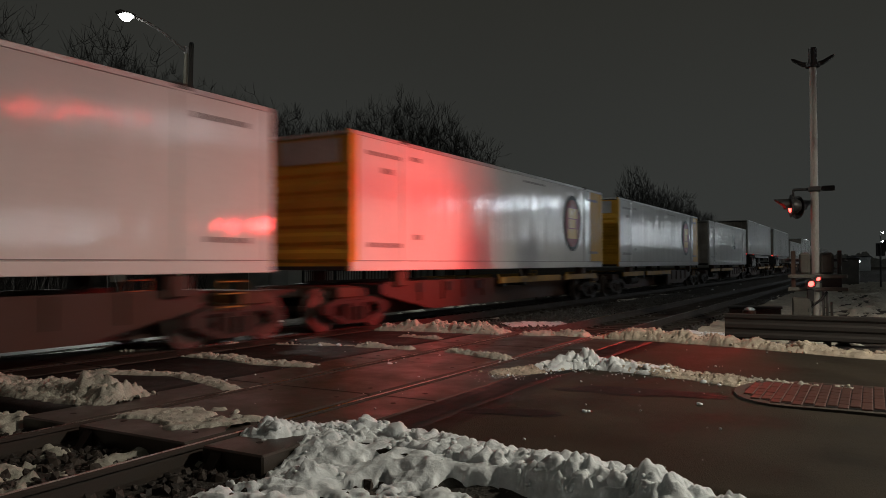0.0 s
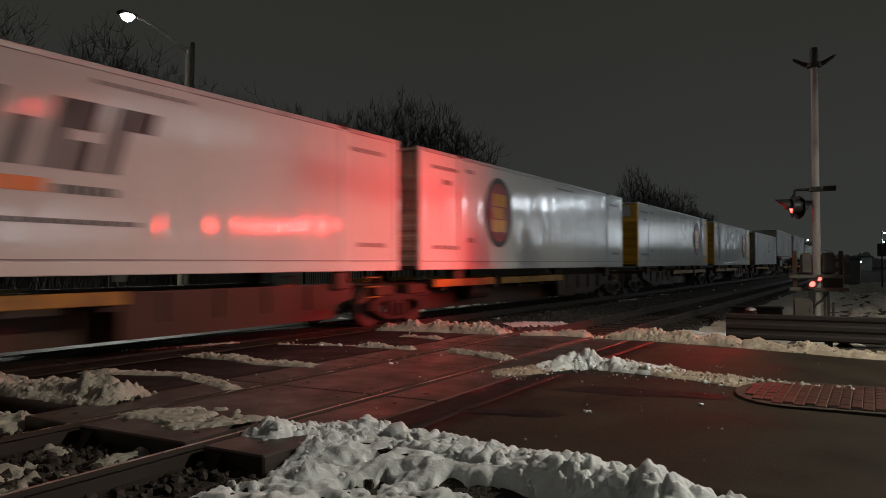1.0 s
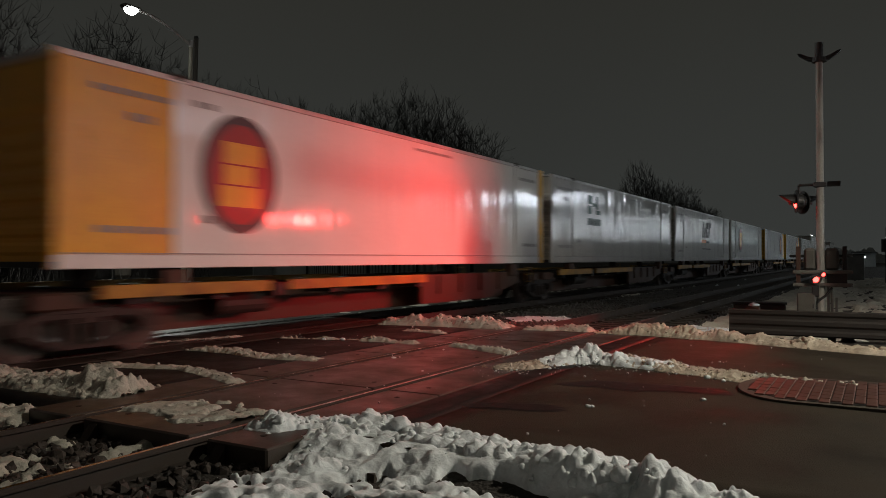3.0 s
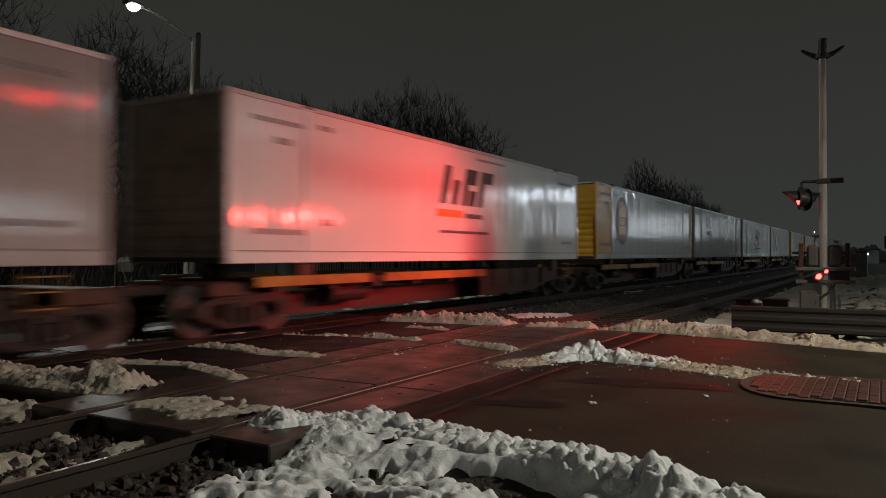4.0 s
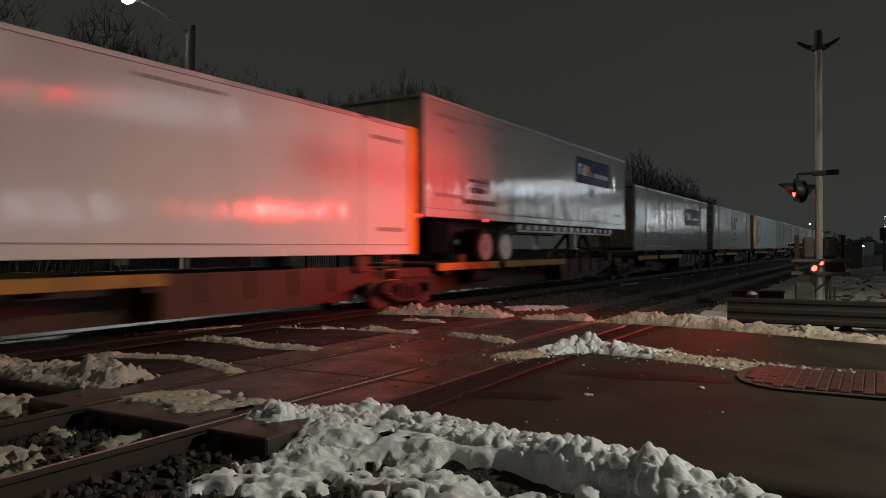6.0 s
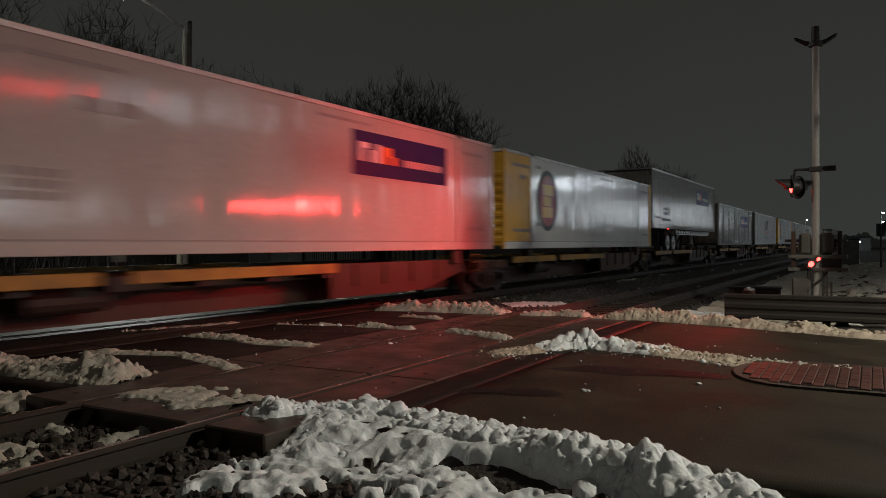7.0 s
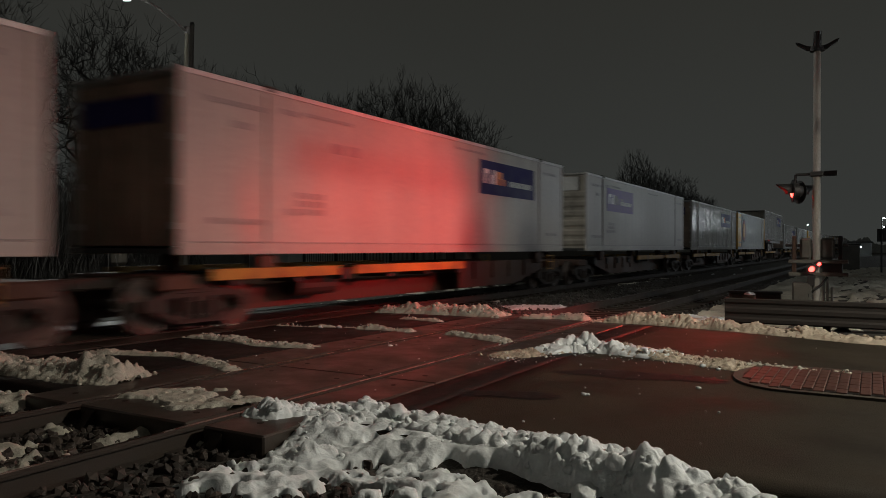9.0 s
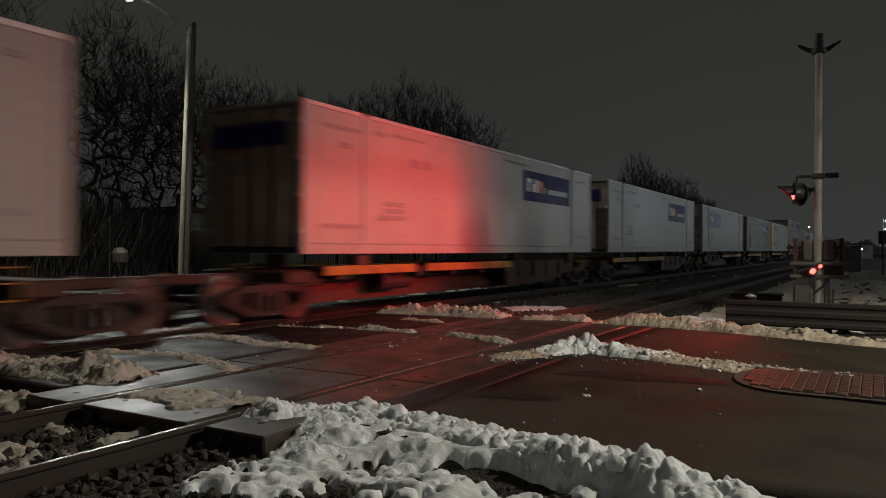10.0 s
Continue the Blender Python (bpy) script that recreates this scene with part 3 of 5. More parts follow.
def film_sign(parent, x0, x1, z0, z1, mat, white=SIGN_WHITE, orange=ORANGE):
    part("sign_film", boxed(x0, x1, FACE, FACE + 0.006, z0, z1), mat, parent, "purple sign film")
    w, h = x1 - x0, z1 - z0
    y = FACE - 0.005
    bm = bmesh.new()
    for k, (a, b, c, d) in enumerate(((0.06, 0.10, 0.32, 0.75), (0.10, 0.15, 0.62, 0.75), (0.16, 0.20, 0.32, 0.6), (0.22, 0.26, 0.32, 0.75))):
        box(bm, x0 + a * w, x0 + b * w, y, y + 0.004, z0 + c * h, z0 + d * h)
    part("sign_mark", bm, white, parent, "white sign mark")
    bm = bmesh.new()
    for a, b, c, d in ((0.275, 0.33, 0.32, 0.72), (0.335, 0.37, 0.5, 0.72), (0.375, 0.42, 0.32, 0.52)):
        box(bm, x0 + a * w, x0 + b * w, y, y + 0.004, z0 + c * h, z0 + d * h)
    part("sign_mark", bm, orange, parent, "orange sign mark")
    bm = bmesh.new()
    bars(bm, x0 + 0.5 * w, z0 + 0.32 * h, 0.44 * w, 0.17 * h, 13, y)
    tagged(part("sign_writing", bm, TRIM, parent), kind="stuff")


def slant_sign(parent, x, z):
    """Plain dark slanted blocks over an orange bar."""
    for x0, w, z0, z1 in ((-0.2, 0.3, 0.0, 0.95), (0.34, 0.28, 0.0, 0.62), (0.86, 0.24, 0.0, 0.95), (1.2, 0.36, 0.0, 0.4), (1.12, 0.38, 0.55, 0.95), (1.72, 0.24, 0.0, 0.95), (2.0, 0.4, 0.64, 0.95)):
        bm = bmesh.new()
        extrude_xz(bm, [(x + x0 + z0 * 0.3, z + z0), (x + x0 + w + z0 * 0.3, z + z0), (x + x0 + w + z1 * 0.3, z + z1), (x + x0 + z1 * 0.3, z + z1)], FACE, FACE + 0.005)
        part("sign_block", bm, LETTER, parent)
    part("sign_bar", boxed(x - 0.35, x + 0.95, FACE, FACE + 0.005, z - 0.32, z - 0.14), ORANGE, parent, "orange sign bar")
    bm = bmesh.new()
    bars(bm, x + 1.1, z - 0.32, 0.9, 0.12, 6)
    bars(bm, x - 0.2, z - 0.72, 2.6, 0.07, 14)
    tagged(part("sign_writing", bm, LETTER, parent), kind="stuff")


def block_sign(parent, x, z):
    """Dark green blocks over a line of writing."""
    y = FACE
    for a, b, c, d in ((0, 0.42, 0, 0.3), (0.02, 0.48, 0.36, 0.68), (0.56, 0.84, 0.28, 0.42), (0.92, 1.12, 0.2, 0.68), (0.9, 1.4, 0, 0.16)):
        part("sign_block", boxed(x + a, x + b, y, y + 0.004, z + c, z + d), SIGN_GREEN, parent)
    bm = bmesh.new()
    bars(bm, x, z - 0.42, 1.5, 0.26, 7)
    tagged(part("sign_writing", bm, SIGN_GREEN, parent), kind="stuff")


def body(thing, yellow_front=False, yellow_back=0.0, end="door", end_mat=GREY_END, rails=True, paint=WHITE_BOX):
    """The box of a container or trailer, x from -HALF (rear, seen) to HALF."""
    back = -HALF + yellow_back
    front = HALF - (1.35 if yellow_front else 0.0)
    part("side_panel", side_sheet(-1.295, -1, back, front), paint, thing)
    part("side_panel", side_sheet(1.295, 1, -HALF, HALF), paint, thing)
    if yellow_back > 0:
        part("side_panel", side_sheet(-1.295, -1, -HALF, back), YELLOW_BOX, thing, "yellow painted side panel")
    if yellow_front:
        part("side_panel", side_sheet(-1.295, -1, front, HALF), YELLOW_BOX, thing, "yellow painted side panel")
    part("roof", boxed(-HALF + 0.02, HALF - 0.02, -1.28, 1.28, BODY_H - 0.06, BODY_H - 0.015), paint, thing)
    part("floor_pan", boxed(-HALF + 0.02, HALF - 0.02, -1.27, 1.27, 0.02, 0.1), BLACK, thing)
    for s in (-1, 1):
        part("top_rail", boxed(-HALF, HALF, s * 1.295 - 0.02, s * 1.295 + 0.02, BODY_H - 0.09, BODY_H, bevel=0.01), TRIM, thing)
        part("bottom_rail", boxed(-HALF, HALF, s * 1.295 - 0.022, s * 1.295 + 0.022, 0.0, 0.2, bevel=0.012), paint, thing)
        for sx in (-1, 1):
            mat = YELLOW_BOX if (sx < 0 and yellow_back) or (sx > 0 and yellow_front is not None and yellow_front != 0) else paint
            part("corner_post", boxed(sx * (HALF - 0.08) - 0.085, sx * (HALF - 0.08) + 0.085, s * 1.27 - 0.045, s * 1.27 + 0.045, 0, BODY_H, bevel=0.012), mat, thing)
            if rails:
                part("intermediate_post", boxed(sx * 6.1 - 0.1, sx * 6.1 + 0.1, s * 1.3 - 0.022, s * 1.3 + 0.022, 0.02, BODY_H - 0.02, bevel=0.01), paint, thing)
                part("lifting_casting", boxed(sx * 6.1 - 0.12, sx * 6.1 + 0.12, s * 1.24 - 0.09, s * 1.24 + 0.09, BODY_H - 0.06, BODY_H + 0.035, bevel=0.01), RAIL_RUST, thing, "grimy steel lifting casting")
    bm = bmesh.new()
    box(bm, -HALF + 0.1, HALF - 0.1, -1.322, -1.315, 0.205, 0.222)
    part("rub_line", bm, FAINT, thing)
    if end == "door":
        door_end(-HALF + 0.02, -1, end_mat, thing)
    else:
        rib_end(-HALF + 0.03, 1, end_mat, thing, 6 if end == "panel" else 9, deep=0.04 if end == "panel" else 0.022)
    if end == "panel":
        part("end_plate", boxed(-HALF - 0.03, -HALF - 0.01, -1.0, 0.6, 2.25, 2.75, bevel=0.005), TRIM, thing, "pale grey plate")
    if end_mat is PURPLE_END:
        part("end_sign", boxed(-HALF - 0.085, -HALF - 0.075, -0.95, 0.95, 2.05, 2.5, bevel=0.003), PURPLE, thing, "dark purple sign")
    part("end_wall", boxed(HALF - 0.05, HALF - 0.01, -1.25, 1.25, 0.05, BODY_H - 0.05), GREY_END, thing)
    bm = bmesh.new()
    bars(bm, -HALF + 0.55, 2.45, 1.5, 0.09, 8)
    bars(bm, -HALF + 1.1, 2.1, 0.45, 0.12, 3)
    bars(bm, -HALF + 0.6, 0.5, 1.5, 0.1, 8)
    bars(bm, -5.8, 2.5, 0.5, 0.1, 2)
    bars(bm, -5.7, 0.7, 0.4, 0.12, 2)
    bars(bm, HALF - 1.75, 2.45, 1.2, 0.09, 7)
    bars(bm, HALF - 1.5, 0.5, 1.0, 0.09, 6)
    bars(bm, 0.6, 2.62, 1.7, 0.06, 9)
    tagged(part("marking", bm, FAINT, thing, "small faded writing"), kind="stuff")


PURPLE_END = GREY_END.copy()
PURPLE_END.name = "weathered_brown_end"
for _e in PURPLE_END.node_tree.nodes["Color Ramp"].color_ramp.elements:
    _e.color = (_e.color[0] * 0.72, _e.color[1] * 0.6, _e.color[2] * 0.55, 1)


STIFF = mesh_of("stiffener", boxed(-0.03, 0.03, -0.025, 0.025, 0.5, 0.95, bevel=0.006), CAR_RUST)
BEARER = mesh_of("cross_bearer", boxed(-0.08, 0.08, -1.22, 1.22, 0.70, 0.92, bevel=0.01), BLACK)


def wagon(f, rear_truck, front_truck):
    """A spine wagon platform; trucks at the given places along it."""
    w = empty("spine_wagon")
    bm = bmesh.new()
    extrude_xz(bm, [(-7.6, 0.9), (-7.6, 0.72), (-7.35, 0.62), (-6.9, 0.2), (6.9, 0.2), (7.35, 0.62), (7.6, 0.72), (7.6, 0.9)], -0.42, 0.42)
    part("centre_sill", bm, CAR_RUST, w, "oxide red centre sill")
    for s in (-1, 1):
        part("deck_edge", boxed(*sorted((-7.4 * f, -4.1 * f)), s * 1.27 - 0.035, s * 1.27 + 0.035, 0.80, 0.99, bevel=0.01), CAR_YELLOW, w)
        part("deck_edge", boxed(*sorted((-3.6 * f, 1.1 * f)), s * 1.27 - 0.035, s * 1.27 + 0.035, 0.80, 0.99, bevel=0.01), CAR_YELLOW, w)
        bm = bmesh.new()
        extrude_xz(bm, [(1.12 * f, 0.97), (1.12 * f, 0.28), (4.6 * f, 0.28), (6.6 * f, 0.66), (6.6 * f, 0.97)], s * 1.1 - 0.04, s * 1.1 + 0.04)
        part("side_sill", bm, CAR_RUST, w, "oxide red side sill")
        for x in (1.9, 3.0, 4.1, 5.2):
            piece("stiffener", STIFF, w, pose(x * f, s * 1.165, 0))
        part("container_pedestal", boxed(-6.3, -5.9, s * 1.15 - 0.12, s * 1.15 + 0.12, 0.86, 1.2, bevel=0.02), CAR_RUST, w)
        part("container_pedestal", boxed(5.9, 6.3, s * 1.15 - 0.12, s * 1.15 + 0.12, 0.86, 1.2, bevel=0.02), CAR_RUST, w)
        part("brake_hose_bracket", boxed(-7.9, -7.2, s * 1.0 - 0.06, s * 1.0 + 0.06, 0.6, 0.86, bevel=0.02), TRUCK_RUST, w)
        bm = bmesh.new()
        tube(bm, (7.0, s * 1.2, 0.6), (7.0, s * 1.2, 1.12), 0.016, sides=6)
        tube(bm, (7.5, s * 1.2, 0.6), (7.5, s * 1.2, 1.12), 0.016, sides=6)
        for z in (0.66, 0.88, 1.08):
            tube(bm, (7.0, s * 1.2, z), (7.5, s * 1.2, z), 0.014, sides=6)
        part("grab_ladder", bm, CAR_YELLOW, w)
    for x in (-6.8, -5.2, -3.8, -2.2, -0.6, 0.9):
        piece("cross_bearer", BEARER, w, pose(x, 0, 0))
    bm = bmesh.new()
    tube(bm, (-4.9, -0.75, 0.6), (-3.7, -0.75, 0.6), 0.2, sides=14)
    part("air_tank", bm, TRUCK_RUST, w, smooth=False)
    part("bolster", boxed(-8.25, -7.5, -1.1, 1.1, 0.66, 0.9, bevel=0.03), CAR_RUST, w)
    part("bolster", boxed(7.5, 8.25, -1.1, 1.1, 0.66, 0.9, bevel=0.03), CAR_RUST, w)
    for x in [t for t in (rear_truck, front_truck) if t is not None]:
        bm = bmesh.new()
        for s in (-1, 1):
            extrude_xz(bm, [(-1.15, 0.36), (-1.15, 0.52), (-0.6, 0.67), (0.6, 0.67), (1.15, 0.52), (1.15, 0.36), (1.0, 0.36), (0.6, 0.55), (-0.6, 0.55), (-1.0, 0.36)], s * 0.98 - 0.07, s * 0.98 + 0.07)
            extrude_xz(bm, [(-1.05, 0.36), (-0.45, 0.13), (0.45, 0.13), (1.05, 0.36), (0.9, 0.4), (0.4, 0.22), (-0.4, 0.22), (-0.9, 0.4)], s * 0.98 - 0.06, s * 0.98 + 0.06)
            for u in (-0.36, 0.36):
                box(bm, u - 0.07, u + 0.07, s * 0.98 - 0.055, s * 0.98 + 0.055, 0.2, 0.58)
            for u in (-0.89, 0.89):
                tube(bm, (u, s * 0.98 - 0.1, 0.42), (u, s * 0.98 + 0.1, 0.42), 0.13, sides=12)
            for u in (-0.2, 0, 0.2):
                tube(bm, (u, s * 1.04, 0.2), (u, s * 1.04, 0.48), 0.07, sides=8)
        box(bm, -0.22, 0.22, -1.05, 1.05, 0.45, 0.7, 0.03)
        tk = part("bogie", bm, TRUCK_RUST, w, "grimy steel bogie")
        tk.matrix_basis = pose(x, 0, 0)
        for u in (-0.89, 0.89):
            for s in (-1, 1):
                wb = bmesh.new()
                lathe(wb, [(0.06, -0.09), (0.14, -0.09), (0.16, -0.05), (0.3, -0.045), (0.33, -0.07), (0.42, -0.07), (0.42, 0.05), (0.455, 0.06), (0.455, 0.085), (0.33, 0.085), (0.3, 0.02), (0.14, 0.03), (0.06, 0.06)], pose(u, s * 0.77, 0.42, 90 if s > 0 else -90, 0, 0), 24)
                part("wheel", wb, WHEEL_STEEL, tk, smooth=False)
            ax = bmesh.new()
            tube(ax, (u, -0.9, 0.42), (u, 0.9, 0.42), 0.075, sides=10)
            part("axle", ax, TRUCK_RUST, tk)
    return w


MEMBER = mesh_of("cross_member", boxed(-0.17, 0.17, -1.2, 1.2, -0.2, -0.03, bevel=0.012), TRIM)


def trailer_gear(thing, floor):
    """Running gear under a trailer box whose floor is that high over the deck."""
    for x in (-4.8, -3.53):
        for s in (-1, 1):
            for y in (1.12, 0.80):
                bm = bmesh.new()
                lathe(bm, [(0.2, -0.13), (0.46, -0.13), (0.5, -0.09), (0.5, 0.09), (0.46, 0.13), (0.2, 0.13)], pose(x, s * y, 0.40 - floor, 90, 0, 0), 28)
                ty = part("tyre", bm, RUBBER, thing, "black rubber tyre")
                if y > 1:
                    bm = bmesh.new()
                    lathe(bm, [(0.36, 0.0), (0.36, 0.04), (0.3, 0.045), (0.24, 0.03), (0.18, 0.02), (0.12, 0.025), (0.1, 0.09), (0.03, 0.1)], pose(x, s * 1.235, 0.40 - floor, -90 * s, 0, 0), 20)
                    part("rim", bm, HUB_WHITE, ty, "white painted wheel rim")
        bm = bmesh.new()
        tube(bm, (x, -1.1, 0.40 - floor), (x, 1.1, 0.40 - floor), 0.07)
        part("axle", bm, BLACK, thing)
    bm = bmesh.new()
    for s in (-1, 1):
        box(bm, -6.3, -2.3, s * 0.5 - 0.06, s * 0.5 + 0.06, 0.62 - floor, -0.005)
    part("slider_frame", bm, BLACK, thing)
    for x in steps(-2.4, 6.4, 0.62):
        piece("cross_member", MEMBER, thing, pose(x, 0, 0))
    for s in (-1, 1):
        part("chassis_rail", boxed(-2.6, 6.3, s * 1.19 - 0.03, s * 1.19 + 0.03, -0.27, -0.205, bevel=0.008), TRIM, thing, "pale chassis rail")
        bm = bmesh.new()
        box(bm, 3.3, 3.45, s * 0.75 - 0.07, s * 0.75 + 0.07, 0.35 - floor, -0.01)
        box(bm, 3.22, 3.53, s * 0.75 - 0.14, s * 0.75 + 0.14, 0.30 - floor, 0.35 - floor)
        part("landing_leg", bm, TRIM, thing)
        part("mud_flap", boxed(-6.75, -6.73, s * 0.95 - 0.3, s * 0.95 + 0.3, 0.25 - floor, -0.1), RUBBER, thing)
    part("marker_lamp", boxed(-5.0, -4.85, -1.325, -1.30, -0.04, 0.04), TAIL_RED, thing, "lit red marker lamp")
    part("marker_lamp", boxed(-HALF - 0.04, -HALF, -1.2, -1.05, -0.02, 0.07), TAIL_RED, thing, "lit red marker lamp")


def hitch(w):
    bm = bmesh.new()
    for s in (-1, 1):
        tube(bm, (4.0, s * 0.55, 0.9), (5.6, s * 0.3, 2.0), 0.07, sides=8)
        tube(bm, (6.3, s * 0.55, 0.9), (5.6, s * 0.3, 2.0), 0.08, sides=8)
    box(bm, 5.2, 6.0, -0.45, 0.45, 1.95, 2.06, 0.02)
    part("trailer_hitch", bm, CAR_RUST, w, "oxide red trailer hitch stand")
    part("deck_plate", boxed(-7.4, 1.1, -1.23, 1.23, 0.93, 0.985, bevel=0.01), CAR_RUST, w)


# rear and front end of each load at 0 s, and its kind
CONSIST = [
    ("K", -220.6, -204.5, "film"), ("L", -199.9, -183.7, "film"), ("N", -181.6, -165.5, "film"), ("O", -162.95, -147.0, "faded"), ("P", -144.8, -128.7, "film"),
    ("Q", -127.8, -111.9, "disc_rear"), ("S", -111.5, -95.2, "trailer_film"), ("T", -93.85, -77.7, "film"), ("U", -75.5, -59.4, "slant"), ("X", -57.3, -41.3, "disc_rear"),
    ("Y", -40.5, -24.25, "block"), ("Z", -23.3, -7.2, "slant"), ("A", -6.2, 9.8, "disc_mid"), ("B", 12.2, 28.3, "disc_front"), ("C", 30.55, 46.7, "disc_front"),
    ("D", 50.4, 66.4, "small"), ("E", 67.6, 83.7, "trailer"), ("F", 86.6, 102.7, "trailer"), ("G", 105, 121, "plain"), ("H", 123, 139, "trailer"), ("I", 141.5, 157.5, "plain"),
    ("J", 160, 176, "plain"), ("M", 179, 195, "plain"),
]
FILM = {"K": (8.0, 11.9), "L": (-189.87, -186.0), "N": (-171.62, -167.95), "P": (-135.13, -131.3), "S": (-101.2, -97.4), "T": (-83.9, -80.0), "O": (-160.65, -156.95)}
TRAIN = []
centres = [(a + b) / 2 for _, a, b, _ in CONSIST]
for i, (key, a, b, kind) in enumerate(CONSIST):
    xc = (a + b) / 2
    raised = kind.startswith("trailer")
    z = 2.10 if raised else BODY_Z
    c = empty("semi_trailer" if raised else "shipping_container")
    label = {"film": "white shipping container with a purple sign on a rail wagon", "faded": "white shipping container with a faded purple sign", "disc_rear": "white container with yellow end and round dark sign",
             "disc_front": "white container with yellow ends and round dark sign", "disc_mid": "white container with a round dark and yellow sign", "slant": "white container with dark slanted block sign, orange bar",
             "block": "white container with small dark green block sign", "small": "white container with a small dark sign on a rail wagon", "plain": "plain white shipping container far along the train",
             "trailer": "white semi-trailer standing raised on a rail wagon", "trailer_film": "white semi-trailer with purple sign raised on a wagon"}[kind]
    tagged(c, label, "trailer" if raised else "container", "trailers on the train" if raised else "containers on the train")
    if kind == "disc_rear":
        body(c, None, 1.95, "rib", YELLOW_BOX)
        part("front_band", boxed(HALF - 0.32, HALF, -1.325, -1.30, 0.0, BODY_H), YELLOW_BOX, c, "yellow band")
        disc_sign(c, -HALF + 3.25, 1.53)
    elif kind == "disc_front":
        body(c, True, 0.25, "panel", YELLOW_BOX)
        disc_sign(c, HALF - 3.3, 1.55)
    elif kind == "disc_mid":
        body(c, None, 0, "rib", GREY_END)
        disc_sign(c, -2.05 - xc, 1.58)
    elif kind in ("film", "trailer_film", "faded"):
        body(c, None, 0, {"O": "panel", "P": "door", "T": "door"}.get(key, "door"), GREY_END if key in "OS" else PURPLE_END, rails=not raised, paint=GREY_GLOSS if key in "PST" else GREY_BOX)
        x0, x1 = FILM[key]
        x0, x1 = (x0 - xc, x1 - xc) if key != "K" else (2.0, 5.9)
        dz = {"T": -0.2}.get(key, 0.0)
        bm = bmesh.new()
        for k in range(3):
            bars(bm, -5.4, 0.72 + 0.15 * k, 0.85, 0.11, 4)
        bars(bm, -4.4, 1.95, 1.1, 0.2, 2)
        bars(bm, -5.2, 2.55, 1.5, 0.07, 8)
        tagged(part("placard", bm, FAINT, c, "small faded writing"), kind="stuff")
        if raised:
            part("sign_patch", boxed(-5.75, -5.0, FACE, FACE + 0.004, 0.7, 0.84, bevel=0.001), PURPLE, c, "small dark blue sign")
            bm = bmesh.new()
            bars(bm, -5.85, 0.98, 1.2, 0.08, 6)
            bars(bm, -6.1, 0.4, 1.9, 0.13, 7)
            tagged(part("sign_writing", bm, LETTER, c), kind="stuff")
        film_sign(c, x0, x1, 1.58 + dz, 2.5 + dz, FADED_PURPLE if kind == "faded" else PURPLE, SIGN_WHITE, FAINT if kind == "faded" else ORANGE)
    elif kind == "slant":
        body(c, None, 0, "rib", GREY_END)
        slant_sign(c, {"Z": -16.3, "U": -68.55}[key] - xc, 1.4)
    elif kind == "block":
        body(c, None, 0, "rib", GREY_END, paint=MID_BOX)
        block_sign(c, -36.95 - xc, 1.78)
    elif kind == "small":
        body(c, None, 0, "door", GREY_END)
        block_sign(c, 1.2, 1.6)
    else:
        body(c, None, 0, "door", GREY_END, rails=not raised)
    if raised:
        trailer_gear(c, 2.10 - 0.99)
    TRAIN.append((c, xc, z))
    prev_gap = a - CONSIST[i - 1][2] if i else 4
    next_gap = CONSIST[i + 1][1] - b if i + 1 < len(CONSIST) else 4
    rear = (-HALF - prev_gap / 2 + 1.75) if prev_gap > 2.05 else -HALF - prev_gap / 2
    front = (HALF + next_gap / 2 - 1.75) if next_gap > 2.05 else None
    w = wagon(-1 if key in "OBE" else 1, rear, front)
    tagged(w, "oxide red spine wagon with yellow edges on grimy bogies", "rail wagon", "wagons of the train")
    if next_gap > 2.05:
        bm = boxed(7.9, HALF + next_gap / 2 - 0.01, -0.13, 0.13, 0.68, 0.86, bevel=0.03)
        part("coupler", bm, TRUCK_RUST, w)
    if prev_gap > 2.05:
        bm = boxed(-HALF - prev_gap / 2 + 0.01, -7.9, -0.13, 0.13, 0.68, 0.86, bevel=0.03)
        part("coupler", bm, TRUCK_RUST, w)
    if raised:
        hitch(w)
    TRAIN.append((w, xc, 0.0))

# ---- crossing signal mast ----
mast = tagged(empty("crossing_signal", pose(18.3, 1.1, 0, 0, 0, -86.6)), "tall grey crossing signal mast with lit red flashers", "crossing signal")
bm = bmesh.new()
tube(bm, (0, 0, -0.25), (0, 0, 0.12), 0.13, 0.12, 14)
tube(bm, (0, 0, 0.1), (0, 0, 3.0), 0.083, 0.08, 16)
tube(bm, (0, 0, 2.98), (0, 0, 5.75), 0.078, 0.072, 16)
part("pole", bm, GALV, mast, "streaked galvanised pole")
bm = bmesh.new()
tube(bm, (0, 0, 5.7), (0, 0, 6.1), 0.088, 0.085, 16)
part("pole_cap", bm, BLACK, mast, "dark pole cap")
bm = bmesh.new()
lathe(bm, [(0.1, -0.05), (0.15, -0.045), (0.15, 0.045), (0.1, 0.05)], pose(0, 0, 5.72), 16)
part("collar", bm, BLACK, mast)
for s in (-1, 1):
    bm = bmesh.new()
    extrude_xz(bm, [(s * 0.08, 5.7), (s * 0.2, 5.71), (s * 0.4, 5.85), (s * 0.43, 5.9), (s * 0.37, 5.89), (s * 0.2, 5.8), (s * 0.08, 5.77)], -0.06, 0.06)
    part("bracket_wing", bm, BLACK, mast, "dark upswept bracket wing")
bm = bmesh.new()
tube(bm, (-0.42, 0, 2.98), (0.38, 0, 2.98), 0.03, sides=10)
box(bm, 0.14, 0.40, -0.06, 0.06, 2.93, 3.04, 0.01)
box(bm, -0.13, 0.13, -0.11, 0.11, 2.92, 3.03, 0.02)
part("cross_arm", bm, BLACK, mast)


